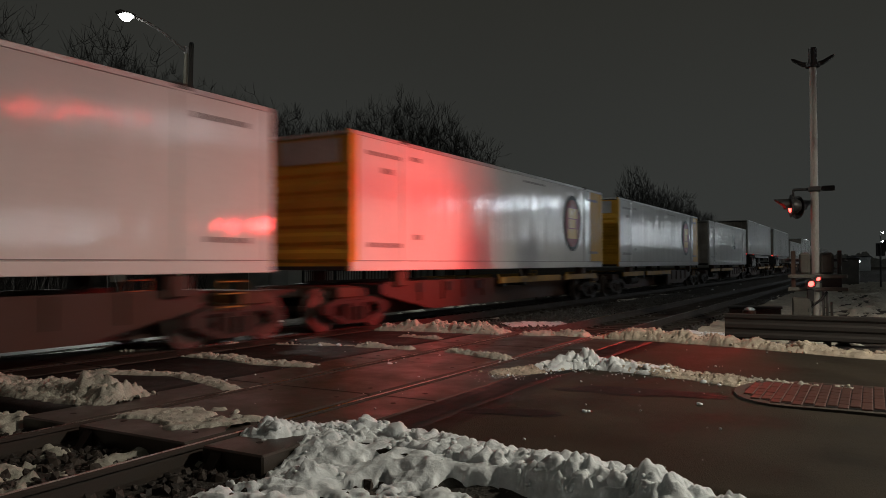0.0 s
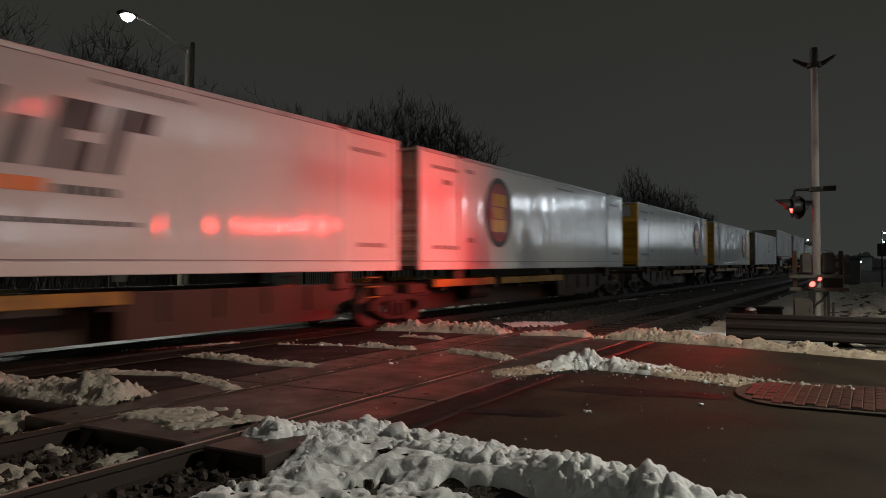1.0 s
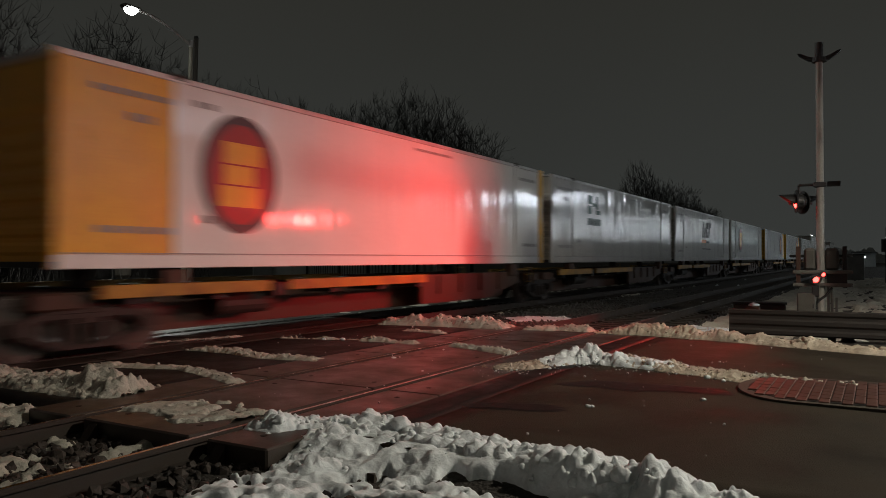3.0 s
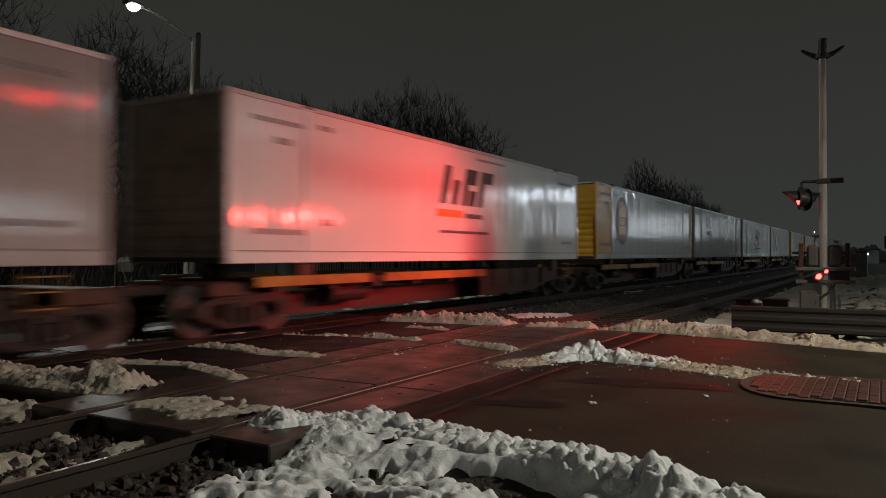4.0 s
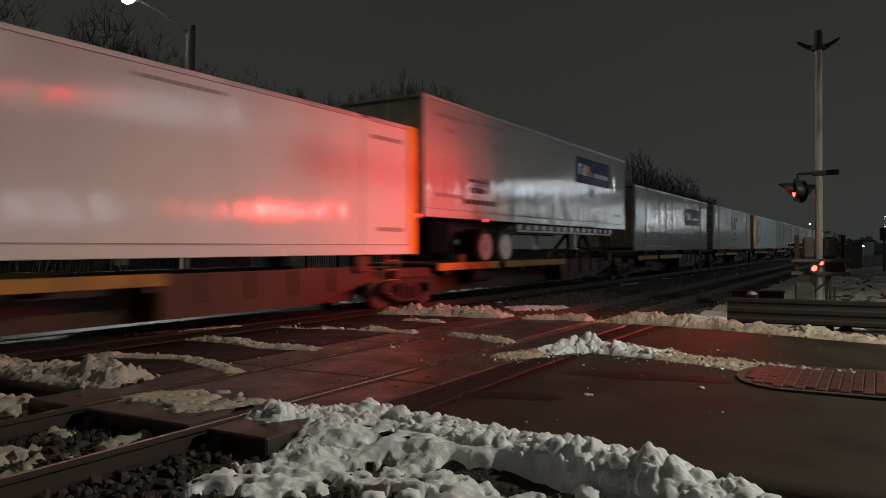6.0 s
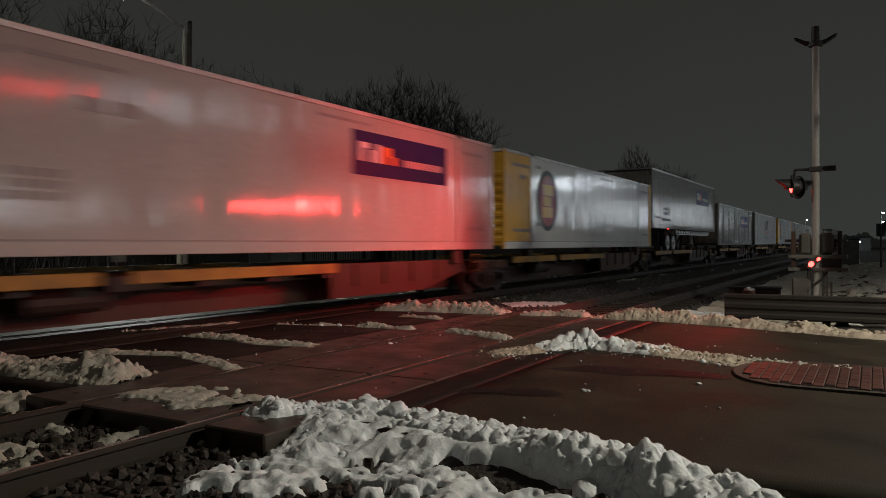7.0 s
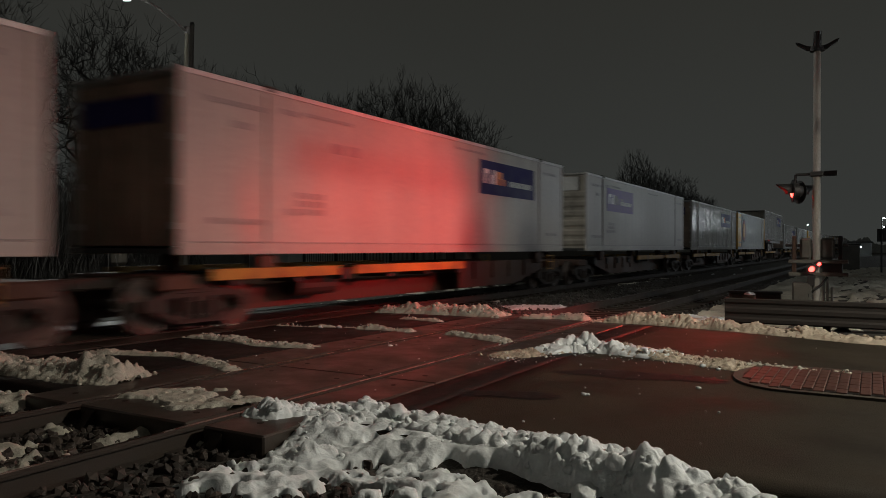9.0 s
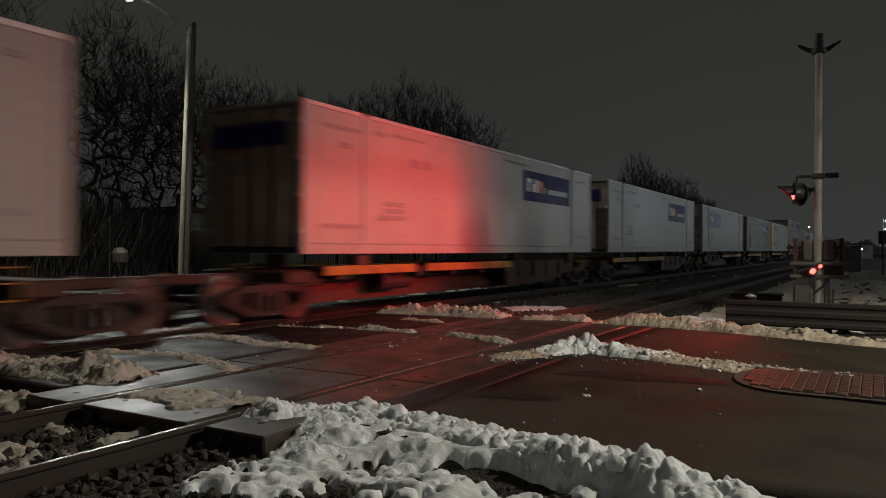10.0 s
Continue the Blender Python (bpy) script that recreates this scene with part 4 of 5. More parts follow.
def flasher(x, z, turn, y=0.0, size=1.0):
    """A round flasher: dark back plate, deep hood, lit lens; it faces its local -Y turned by so many degrees."""
    m = pose(x, y, z, 0, 0, turn)
    bm = bmesh.new()
    lathe(bm, [(0.25 * size, 0.0), (0.26 * size, 0.012), (0.25 * size, 0.024)], m @ pose(0, 0, 0, 90, 0, 0), 28)
    plate = part("back_plate", bm, BLACK, mast, "round black back plate")
    bm = bmesh.new()
    lathe(bm, [(0.16 * size, 0.0), (0.15 * size, 0.1), (0.1 * size, 0.17), (0.03, 0.19)], m @ pose(0, 0.02, 0, -90, 0, 0), 20)
    part("lamp_housing", bm, BLACK, plate)
    bm = bmesh.new()
    n = 16
    ring = []
    for k in range(n + 1):
        a = math.pi * (-0.12 + 1.24 * k / n)
        reach = 0.34 * size * (0.35 + 0.65 * math.sin(max(0, min(math.pi, a))))
        col = []
        for r, d in ((0.155, 0), (0.165, 0), (0.16, 1), (0.15, 1)):
            col.append(bm.verts.new(m @ Vector((r * size * math.cos(a), -0.024 - d * reach, r * size * math.sin(a)))))
        ring.append(col)
    for p, q in zip(ring, ring[1:]):
        for i in range(4):
            bm.faces.new((p[i], p[(i + 1) % 4], q[(i + 1) % 4], q[i]))
    bmesh.ops.recalc_face_normals(bm, faces=bm.faces)
    part("hood", bm, BLACK, plate)
    bm = bmesh.new()
    lathe(bm, [(0.145 * size, 0.0), (0.13 * size, 0.02), (0.08 * size, 0.035), (0.02, 0.04)], m @ pose(0, -0.024, 0, 90, 0, 0), 24)
    part("lens", bm, RED_LENS, plate, "lit red lens")
    return plate


flasher(-0.46, 2.62, -79)
flasher(-0.36, 2.60, 128, 0.16)
bm = bmesh.new()
tube(bm, (-0.42, 0.02, 2.98), (-0.42, 0.05, 2.75), 0.028, sides=8)
part("lamp_drop", bm, BLACK, mast)
for x in (-0.44, 0.47):
    part("frame_post", boxed(x - 0.045, x + 0.045, -0.05, 0.04, 0.72, 1.62, bevel=0.01), CAR_RUST if x < 0 else BLACK, mast, "rusty frame post")
for z in (1.06, 0.78):
    part("frame_bar", boxed(-0.55, 0.62, -0.13, -0.06, z - 0.04, z + 0.04, bevel=0.008), CABINET, mast)
part("frame_bar", boxed(-0.62, 0.62, 0.05, 0.11, 1.38, 1.44, bevel=0.008), BLACK, mast)
for x0, x1 in ((-0.33, -0.09), (0.08, 0.36)):
    bm = boxed(x0, x1, -0.04, 0.3, 1.1, 1.58, bevel=0.05)
    part("gate_gearbox", bm, CABINET, mast, "grey rounded gate machine housing")
part("dark_panel", boxed(0.12, 0.45, -0.05, 0.0, 0.82, 1.02, bevel=0.01), BLACK, mast)
flasher(-0.10, 0.90, 12, -0.22, 0.44)
flasher(0.04, 1.01, 20, -0.16, 0.3)
part("lamp_bracket", boxed(-0.17, -0.03, -0.2, -0.1, 0.52, 0.78, bevel=0.01), BLACK, mast)
cab = part("relay_box", boxed(-0.47, -0.09, -0.2, 0.2, -0.2, 0.6, bevel=0.02), CABINET, mast, "grey relay box")
part("box_door", boxed(-0.44, -0.12, -0.215, -0.199, 0.06, 0.56, bevel=0.004), CABINET, cab)
part("box_latch", boxed(-0.16, -0.14, -0.23, -0.21, 0.28, 0.36), BLACK, cab)
for x, h in ((0.15, 0.78), (0.22, 0.7), (0.31, 0.5)):
    bm = bmesh.new()
    tube(bm, (x, 0.04, -0.25), (x, 0.04, h), 0.028, sides=8)
    part("conduit", bm, GALV, mast)
bm = bmesh.new()
pts = [Vector((0.22, -0.03, 0.72)), Vector((0.1, -0.12, 0.55)), Vector((-0.04, -0.14, 0.44)), Vector((-0.1, -0.13, 0.36)), Vector((-0.08, -0.12, 0.25))]
sweep(bm, pts, 0.026)
part("cable", bm, RUBBER, mast, "black drooping cable")

# ---- guardrail ----
gr = tagged(empty("guardrail", pose(14.35, 2.25, 0)), "low dark steel guardrail with ribbed beam", "guardrail")
prof = [(0.02, 0.50), (0.05, 0.48), (0.05, 0.42), (0.032, 0.38), (0.032, 0.33), (0.05, 0.29), (0.05, 0.22), (0.032, 0.18), (0.032, 0.13), (0.05, 0.09), (0.05, 0.03), (0.02, 0.0)]
prof = [(x, z * 0.9) for x, z in prof]
for i in range(4):
    bm = bmesh.new()
    y0, y1 = -i * 3.2 + 0.1, -(i + 1) * 3.2
    r0 = [bm.verts.new((-x, y0, z)) for x, z in prof] + [bm.verts.new((-x + 0.012, y0, z)) for x, z in prof[::-1]]
    r1 = [bm.verts.new((-x, y1, z)) for x, z in prof] + [bm.verts.new((-x + 0.012, y1, z)) for x, z in prof[::-1]]
    k = len(r0)
    for j in range(k):
        bm.faces.new((r0[j], r0[(j + 1) % k], r1[(j + 1) % k], r1[j]))
    bmesh.ops.recalc_face_normals(bm, faces=bm.faces)
    part("beam", bm, BEAM, gr).location.x = 0.014 * (i % 2)
    for y in (y0 - 0.25, (y0 + y1) / 2):
        part("post", boxed(0.03, 0.16, y - 0.06, y + 0.06, -0.3, 0.43, bevel=0.01), TIE, gr)

# small posts and low boxes beside the track
for x, y, h, lab in ((19.6, 2.65, 0.3, "rusty stub post with snow on its cap"),):
    b = tagged(empty("track_marker", pose(x, y, -0.2)), lab, "marker post")
    part("post", boxed(-0.14, 0.14, -0.14, 0.14, 0, h + 0.1, bevel=0.02), CAR_RUST, b)
    bm = bmesh.new()
    lumpy(bm, (0, 0, h + 0.12), 0.15, 0.45, 3.0)
    part("snow_cap", bm, SNOW, b, "snow cap", smooth=True)
sw = tagged(empty("switch_box", pose(20.3, 2.9, -0.2, 0, 0, 6)), "long low dark steel box beside the track", "equipment box")
part("box", boxed(-0.25, 0.25, -0.9, 0.3, 0.0, 0.42, bevel=0.03), TRUCK_RUST, sw)
part("lid", boxed(-0.28, 0.28, -0.93, 0.33, 0.42, 0.46, bevel=0.01), BLACK, sw)

# ---- street lamp beyond the railway ----
lamp_post = tagged(empty("street_lamp", pose(18.8, 22, 0)), "tall galvanised street lamp with curved arm, lit", "street lamp")
bm = bmesh.new()
tube(bm, (0, 0, -0.3), (0.34, 0, 9.45), 0.11, 0.075, 14)
part("pole", bm, POLE_PAINT, lamp_post, "dull tan painted pole")
bm = bmesh.new()
arm = [Vector((0.33 - 2.25 * s, 0, 9.25 + 0.68 * math.sin(s * math.pi * 0.5))) for s in [i / 10 for i in range(11)]]
sweep(bm, arm, 0.055)
part("arm", bm, GALV, lamp_post)
bm = bmesh.new()
tube(bm, (0.33, 0, 9.2), (0.33, 0, 9.45), 0.1, sides=12)
part("clamp", bm, GALV, lamp_post)
bm = bmesh.new()
box(bm, -2.6, -1.9, -0.16, 0.16, 9.86, 10.0, 0.05)
head = part("lamp_head", bm, CABINET, lamp_post)
bm = bmesh.new()
lathe(bm, [(0.02, -0.2), (0.14, -0.15), (0.22, -0.05), (0.23, 0.0)], pose(-2.25, 0, 9.88), 20)
part("lens", bm, LED, head, "lit white lens")


wood_pole = tagged(empty("utility_pole", pose(19.95, 23.0, -0.3, 0, 1.7, 0)), "plain weathered wooden utility pole beside the street lamp", "utility pole")
bm = bmesh.new()
tube(bm, (0, 0, 0), (0, 0, 10.3), 0.12, 0.085, 14)
part("pole", bm, POLE_WOOD, wood_pole)
bm = bmesh.new()
tube(bm, (0, 0, 10.26), (0, 0, 10.36), 0.1, 0.07, 12)
part("pole_cap", bm, BLACK, wood_pole, "dark metal cap")

# along_lamp is the post of the added fill light, out of view.
along_lamp = tagged(empty("street_lamp", pose(74.7, -15.2, 0)), "galvanised street lamp out of view, straight arm, lit", "street lamp")
near_lamp = tagged(empty("street_lamp", pose(9.7, -8.7, 0)), "galvanised street lamp out of view, straight arm, lit", "street lamp")
for th, h in ((along_lamp, 8.8), (near_lamp, 7.8)):
    bm = bmesh.new()
    tube(bm, (0, 0, -0.3), (0, 0, h), 0.11, 0.08, 12)
    part("pole", bm, GALV, th)
    bm = bmesh.new()
    sweep(bm, [(0, 0, h - 0.1), (0.1, 0.8, h), (0.3, 2.2, h + 0.03)], 0.04)
    part("arm", bm, GALV, th)
    hd = part("lamp_head", boxed(0.12, 0.48, 1.9, 2.5, h - 0.02, h + 0.1, bevel=0.03), CABINET, th)
    part("lens", boxed(0.18, 0.42, 2.0, 2.4, h - 0.045, h - 0.021, bevel=0.008), LED, hd, "lit white lens")


# ---- bare trees ----
def limb_mesh(name, segs):
    """Tapered limbs, each from a to b with its radii."""
    vs, fs = [], []
    for a, b, ra, rb, sides in segs:
        d = (b - a).normalized()
        u = d.orthogonal().normalized()
        w = d.cross(u)
        base = len(vs)
        for c, r in ((a, ra), (b, rb)):
            for i in range(sides):
                t = 2 * math.pi * i / sides
                vs.append(c + u * (r * math.cos(t)) + w * (r * math.sin(t)))
        for i in range(sides):
            fs.append((base + i, base + (i + 1) % sides, base + sides + (i + 1) % sides, base + sides + i))
    me = bpy.data.meshes.new(name)
    me.from_pydata(vs, [], fs)
    me.materials.append(BARK)
    return me


def bare_tree(x, y, height, width, seed, twig=0.008, fill=1300, label=""):
    """A trunk whose limbs reach, by the shortest way, for points spread through a lobed, rounded crown."""
    rnd = random.Random(seed)
    fork = height * rnd.uniform(0.2, 0.28)
    pts = np.zeros((fill * 7, 3))
    up = [-1]
    count = 1
    for i in range(1, 5):
        pts[count] = (rnd.gauss(0, 0.06), rnd.gauss(0, 0.06), fork * i / 4)
        up.append(count - 1)
        count += 1
    mid = np.array((0, 0, height * 0.6))
    goals = []
    for _ in range(fill):
        d = Vector((rnd.gauss(0, 1), rnd.gauss(0, 1), rnd.gauss(0.25, 1))).normalized()
        lobe = 0.93 + 0.34 * noise.noise(d * 2.1 + Vector((seed * 3.7, 0, 0)))
        r = lobe * rnd.random() ** 0.42
        goals.append((mid[0] + d.x * r * width / 2, mid[1] + d.y * r * width / 2, mid[2] + d.z * r * height * 0.4))
    goals.sort(key=lambda g: math.dist(g, (0, 0, fork)) + rnd.uniform(0, 0.15))
    for g in goals:
        g = np.array(g)
        gap = pts[:count] - g
        near = int(np.argmin((gap * gap).sum(1) + 0.5 * np.maximum(0, gap[:, 2]) ** 2))
        way = g - pts[near]
        n = max(1, int(np.linalg.norm(way) / (height * 0.045)))
        at = near
        for j in range(1, n + 1):
            f = j / n
            pts[count] = pts[near] + way * f + np.array((rnd.gauss(0, 0.025), rnd.gauss(0, 0.025), rnd.gauss(0, 0.025) - 0.06 * math.sin(math.pi * f)))
            up.append(at)
            at = count
            count += 1
    ends = count
    for k in range(5, ends):
        out = pts[k] - mid * 0.75
        out = out / (np.linalg.norm(out) + 0.01)
        for _ in range(3):
            tip = pts[k] + (out + np.array((rnd.gauss(0, 0.5), rnd.gauss(0, 0.5), rnd.gauss(0.25, 0.45)))) * rnd.uniform(0.18, 0.5) * height / 12
            if count < len(pts):
                pts[count] = tip
                up.append(k)
                count += 1
    load = np.ones(count)
    for k in range(count - 1, 0, -1):
        load[up[k]] += load[k]
    rad = np.maximum(twig * 0.7, np.minimum(height * 0.016, twig * 0.55 * load ** 0.385))
    vec = [Vector(p) for p in pts[:count]]
    thick = [(vec[up[k]], vec[k], rad[up[k]] if k < 5 else min(rad[up[k]], rad[k] * 1.5), rad[k], 7) for k in range(1, count) if load[k] > 120]
    thin = [(vec[up[k]], vec[k], min(rad[up[k]], rad[k] * 1.5), rad[k], 3) for k in range(1, count) if load[k] <= 120]
    th = tagged(empty("tree", pose(x, y, -0.1, 0, 0, rnd.uniform(0, 360))), label or "bare winter tree with dense fine twigs", "tree", "bare trees")
    piece("trunk", limb_mesh("trunk", thick), th, Matrix.Identity(4))
    piece("crown", limb_mesh("crown", thin), th, Matrix.Identity(4))
    return th


for i, (x, y, h, wd, tw) in enumerate(((20.4, 28.6, 11.6, 8.0, 0.008), (24.4, 30.6, 11.4, 7.5, 0.008), (28.0, 31.0, 11.2, 7.5, 0.008), (32.2, 31.4, 11.4, 7.5, 0.009), (36.2, 31.9, 11.0, 6.5, 0.009), (15.5, 29.5, 11.5, 7.5, 0.008), (11.0, 28.5, 11.2, 7.5, 0.008),
                                       (44.8, 35.2, 13.2, 6.6, 0.009), (46.4, 33.0, 13.9, 6.4, 0.009), (48.0, 30.8, 14.5, 6.4, 0.009), (49.2, 29.0, 13.5, 6.0, 0.009), (50.3, 26.8, 11.6, 6.2, 0.009),
                                       (110.8, 30.6, 15.6, 7.6, 0.013), (120, 29.6, 13.6, 7.5, 0.013), (128, 28.8, 13.6, 7.5, 0.013), (133, 27.3, 11.3, 7.5, 0.013), (172, 34, 13.0, 10.0, 0.022))):
    bare_tree(x, y, h, wd, 11 + i, tw)


def shrub(x, y, h, seed):
    """A thicket of thin stems that fork twice."""
    rnd = random.Random(seed)
    stems, twigs = [], []
    for k in range(1500):
        a, l = rnd.uniform(0, 2 * math.pi), rnd.uniform(0.25, 1.0) * h
        p = Vector((rnd.gauss(0, h * 0.34), rnd.gauss(0, h * 0.2), 0))
        l *= max(0.3, 1 - 0.5 * (p.x / (h * 0.8)) ** 2)
        d = Vector((math.cos(a) * 0.3, math.sin(a) * 0.3, 1)).normalized()
        for j in range(4):
            q = p + d * l / 4
            (stems if j < 2 else twigs).append((p, q, 0.016 - 0.003 * j, 0.013 - 0.003 * j, 3))
            p, d = q, (d + Vector((rnd.uniform(-1, 1), rnd.uniform(-1, 1), rnd.uniform(-0.5, 0.5))) * 0.4).normalized()
    th = empty("shrub", pose(x, y, -0.1))
    piece("stem_clump", limb_mesh("stem_clump", stems), th, Matrix.Identity(4))
    tagged(piece("twig_clump", limb_mesh("twig_clump", twigs), th, Matrix.Identity(4)), kind="stuff")
    return tagged(th, "dense dark leafless shrub beyond the railway", "shrub", "leafless shrubs")


for i, (x, y, h) in enumerate(((13, 27, 4.5), (15.5, 27.5, 5.0), (17.6, 27.6, 5.3), (19.6, 27.2, 4.6), (10.5, 26, 4.8), (21.4, 27.4, 3.4))):
    shrub(x, y, h, 70 + i)

# ---- buildings and fence beyond the railway ----
def block(name, x0, x1, y0, y1, h, wall, label, windows=()):
    th = tagged(empty(name, pose(x0, y0, -0.15)), label, "building")
    w, d = x1 - x0, y1 - y0
    for a in ((0, w, 0, 0.25, 0, h), (0, w, d - 0.25, d, 0, h), (0, 0.25, 0.25, d - 0.25, 0, h), (w - 0.25, w, 0.25, d - 0.25, 0, h)):
        part("wall", boxed(*a), wall, th)
    part("roof", boxed(-0.2, w + 0.2, -0.2, d + 0.2, h, h + 0.25, bevel=0.03), ROOFING, th)
    for u0, u1, z0, z1, mat in windows:
        wd = part("window", boxed(u0, u1, -0.05, -0.003, z0, z1, bevel=0.01), TRIM, th)
        part("pane", boxed(u0 + 0.08, u1 - 0.08, -0.07, -0.051, z0 + 0.08, z1 - 0.08), mat, wd)
    return th


block("warehouse", 28.6, 44.5, 25.5, 29.5, 3.4, WALL_WHITE, "low white-walled building behind an iron fence", ((9.6, 9.75, 0.2, 3.0, BLACK),))
block("garage", 22.5, 28.3, 26.5, 29.5, 3.0, WALL_GREY, "low grey building beside the white one", ((0.6, 4.4, 0.2, 2.3, CABINET),))
fence = tagged(empty("iron_fence", pose(27.2, 23.3, -0.15)), "black iron picket fence with spear tops", "fence")
PICKET = bmesh.new()
box(PICKET, -0.011, 0.011, -0.011, 0.011, 0.1, 1.32)
tube(PICKET, (0, 0, 1.32), (0, 0, 1.42), 0.022, 0.002, 4)
PICKET = mesh_of("picket", PICKET, BLACK)
FPOST = mesh_of("fence_post", boxed(-0.045, 0.045, -0.045, 0.045, 0, 1.45, bevel=0.008), BLACK)
for i in range(109):
    if i % 18 == 0:
        piece("fence_post", FPOST, fence, pose(i * 0.135, 0, 0))
    else:
        piece("picket", PICKET, fence, pose(i * 0.135, 0, 0))
for z in (0.25, 1.2):
    part("fence_rail", boxed(0, 14.6, -0.018, 0.018, z - 0.02, z + 0.02), BLACK, fence)
# Turned stand-in for a dim, unidentified upright shape.
yard = tagged(empty("yard_object", pose(17.9, 24.2, -0.15)), "small pale upright object in a dark yard", "bollard")
bm = bmesh.new()
lathe(bm, [(0.14, 0), (0.14, 0.7), (0.3, 0.9), (0.3, 1.25), (0.2, 1.4), (0.05, 1.45)], Matrix.Identity(4), 14)
part("body", bm, KERB, yard)

# ---- distance beside the line ----
def far_lamp(x, y, heads, post=True):
    th = tagged(empty("far_street_lamp", pose(x, y, -0.2)), "small distant lit street lamp", "street lamp", "distant lamps")
    top = max(heads) + 0.2
    bm = bmesh.new()
    tube(bm, (0, 0, 0), (0, 0, top), 0.09, 0.06, 8)
    part("pole", bm, GALV, th)
    for h in heads:
        bm = bmesh.new()
        lathe(bm, [(0.04, -0.08), (0.12, -0.04), (0.12, 0.04), (0.04, 0.08)], pose(0, -0.3, h), 10)
        part("lamp_head", bm, FAR_LED, th, "lit white lamp head")
    return th


far_lamp(118, -0.9, (5.6, 4.4, 3.9))
far_lamp(130, 2.1, (1.7,))
far_lamp(190, 13.5, (6.8,))
far_lamp(190, 5.1, (2.4,))
cabn = tagged(empty("signal_cabinet", pose(56, 1.4, -0.2)), "dark steel signal cabinet on the snow", "cabinet")
part("body", boxed(-0.5, 0.5, -0.6, 0.6, 0, 1.75, bevel=0.03), CABINET, cabn)
part("lid", boxed(-0.55, 0.55, -0.66, 0.66, 1.75, 1.85, bevel=0.02), BLACK, cabn)
for x, y, h in ((47, -0.35, 2.6), (52, -0.75, 2.9)):
    sp = tagged(empty("sign_post", pose(x, y, -0.2)), "dark trackside sign post", "sign post", "trackside posts")
    bm = bmesh.new()
    tube(bm, (0, 0, 0), (0, 0, h), 0.05, sides=8)
    part("post", bm, BLACK, sp)
    part("board", boxed(0.05, 0.08, -0.22, 0.22, h - 0.7, h, bevel=0.01), BLACK, sp)
mound = bmesh.new()
lumpy(mound, (40, -1.9, 0.2), 1.5, 0.9, 4.0, 3)
tagged(part("dark_bush", mound, HAZED_WOOD, smooth=True), "dark rounded evergreen bush beside the line", "bush")
block("far_house", 150, 156, 0.4, 4.0, 2.4, WALL_GREY, "small distant house with a lit wall")
rnd = random.Random(5)
vs, fs = [], []
for k in range(2600):
    y = rnd.uniform(-30, 90)
    x = rnd.uniform(250, 300)
    h = (3.4 + 2.5 * noise.noise(Vector((y * 0.06, 1, 0))) + 3 * noise.noise(Vector((y * 0.2, 5, 0)))) * rnd.uniform(0.3, 1.0)
    b = len(vs)
    w = rnd.uniform(1.4, 3.2)
    t = rnd.uniform(-0.8, 0.8)
    vs += [(x - w, y - w, -0.3), (x + w, y - w * 0.3, -0.3), (x, y + w, -0.3), (x + t, y + t, h)]
    fs += [(b, b + 1, b + 3), (b + 1, b + 2, b + 3), (b + 2, b, b + 3)]
# Haze over the woods is only in their pale colour.
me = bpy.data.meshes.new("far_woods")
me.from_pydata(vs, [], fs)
me.materials.append(HAZED_WOOD)
tagged(new("far_woods", me), "distant leafless woods along the horizon, paled for haze", "woods", kind="stuff")

# ---- overhead signal over the road ----
canti = tagged(empty("cantilever_signal", pose(14.7, -2.4, 0)), "grey cantilever signal arm with lit red flashers", "crossing signal")
bm = bmesh.new()
tube(bm, (0, 0, -0.3), (0, 0, 6.6), 0.15, 0.12, 16)
part("pole", bm, GALV, canti)
for z in (5.6, 6.3):
    bm = bmesh.new()
    tube(bm, (0, 0, z), (-4.6, 0, z), 0.06, 0.05, 10)
    part("arm", bm, GALV, canti)
for x in (-2.6, -1.6):
    bm = bmesh.new()
    lathe(bm, [(0.25, 0.0), (0.26, 0.012), (0.25, 0.024)], pose(x, 0.2, 5.8, -90, 0, 0), 28)
    plate = part("back_plate", bm, BLACK, canti)
    bm = bmesh.new()
    lathe(bm, [(0.15, 0.0), (0.13, 0.02), (0.08, 0.035), (0.02, 0.04)], pose(x, 0.23, 5.8, -90, 0, 0), 24)
    part("lens", bm, RED_LENS, plate, "lit red lens")

# ---- lit shops behind the viewer ----
shop = block("shop", 15, 44, -24, -17, 12.0, WALL_GREY, "long shop building with lit windows across the street")
for u0, u1, z0, z1 in ((1.2, 2.4, 2.7, 4.3), (3.4, 4.8, 2.6, 4.3), (5.6, 6.8, 2.6, 4.3), (8.6, 9.2, 2.6, 4.0), (10.6, 11.4, 8.7, 10.5), (12.2, 13.3, 8.7, 10.5), (14.4, 15.0, 8.7, 10.5), (16.4, 17.4, 8.7, 10.5), (18.5, 19.1, 8.7, 10.5)):
    wd = part("window", boxed(u0, u1, 7.001, 7.05, z0, z1, bevel=0.01), TRIM, shop)
    part("pane", boxed(u0 + 0.06, u1 - 0.06, 7.052, 7.07, z0 + 0.06, z1 - 0.06), SHOP_LIGHT, wd)

# Unseen building, added so its lit panes glint in the far containers.
station = block("far_lit_block", 84, 172, -30, -22, 11.0, WALL_GREY, "lit building out of view, far across the street")
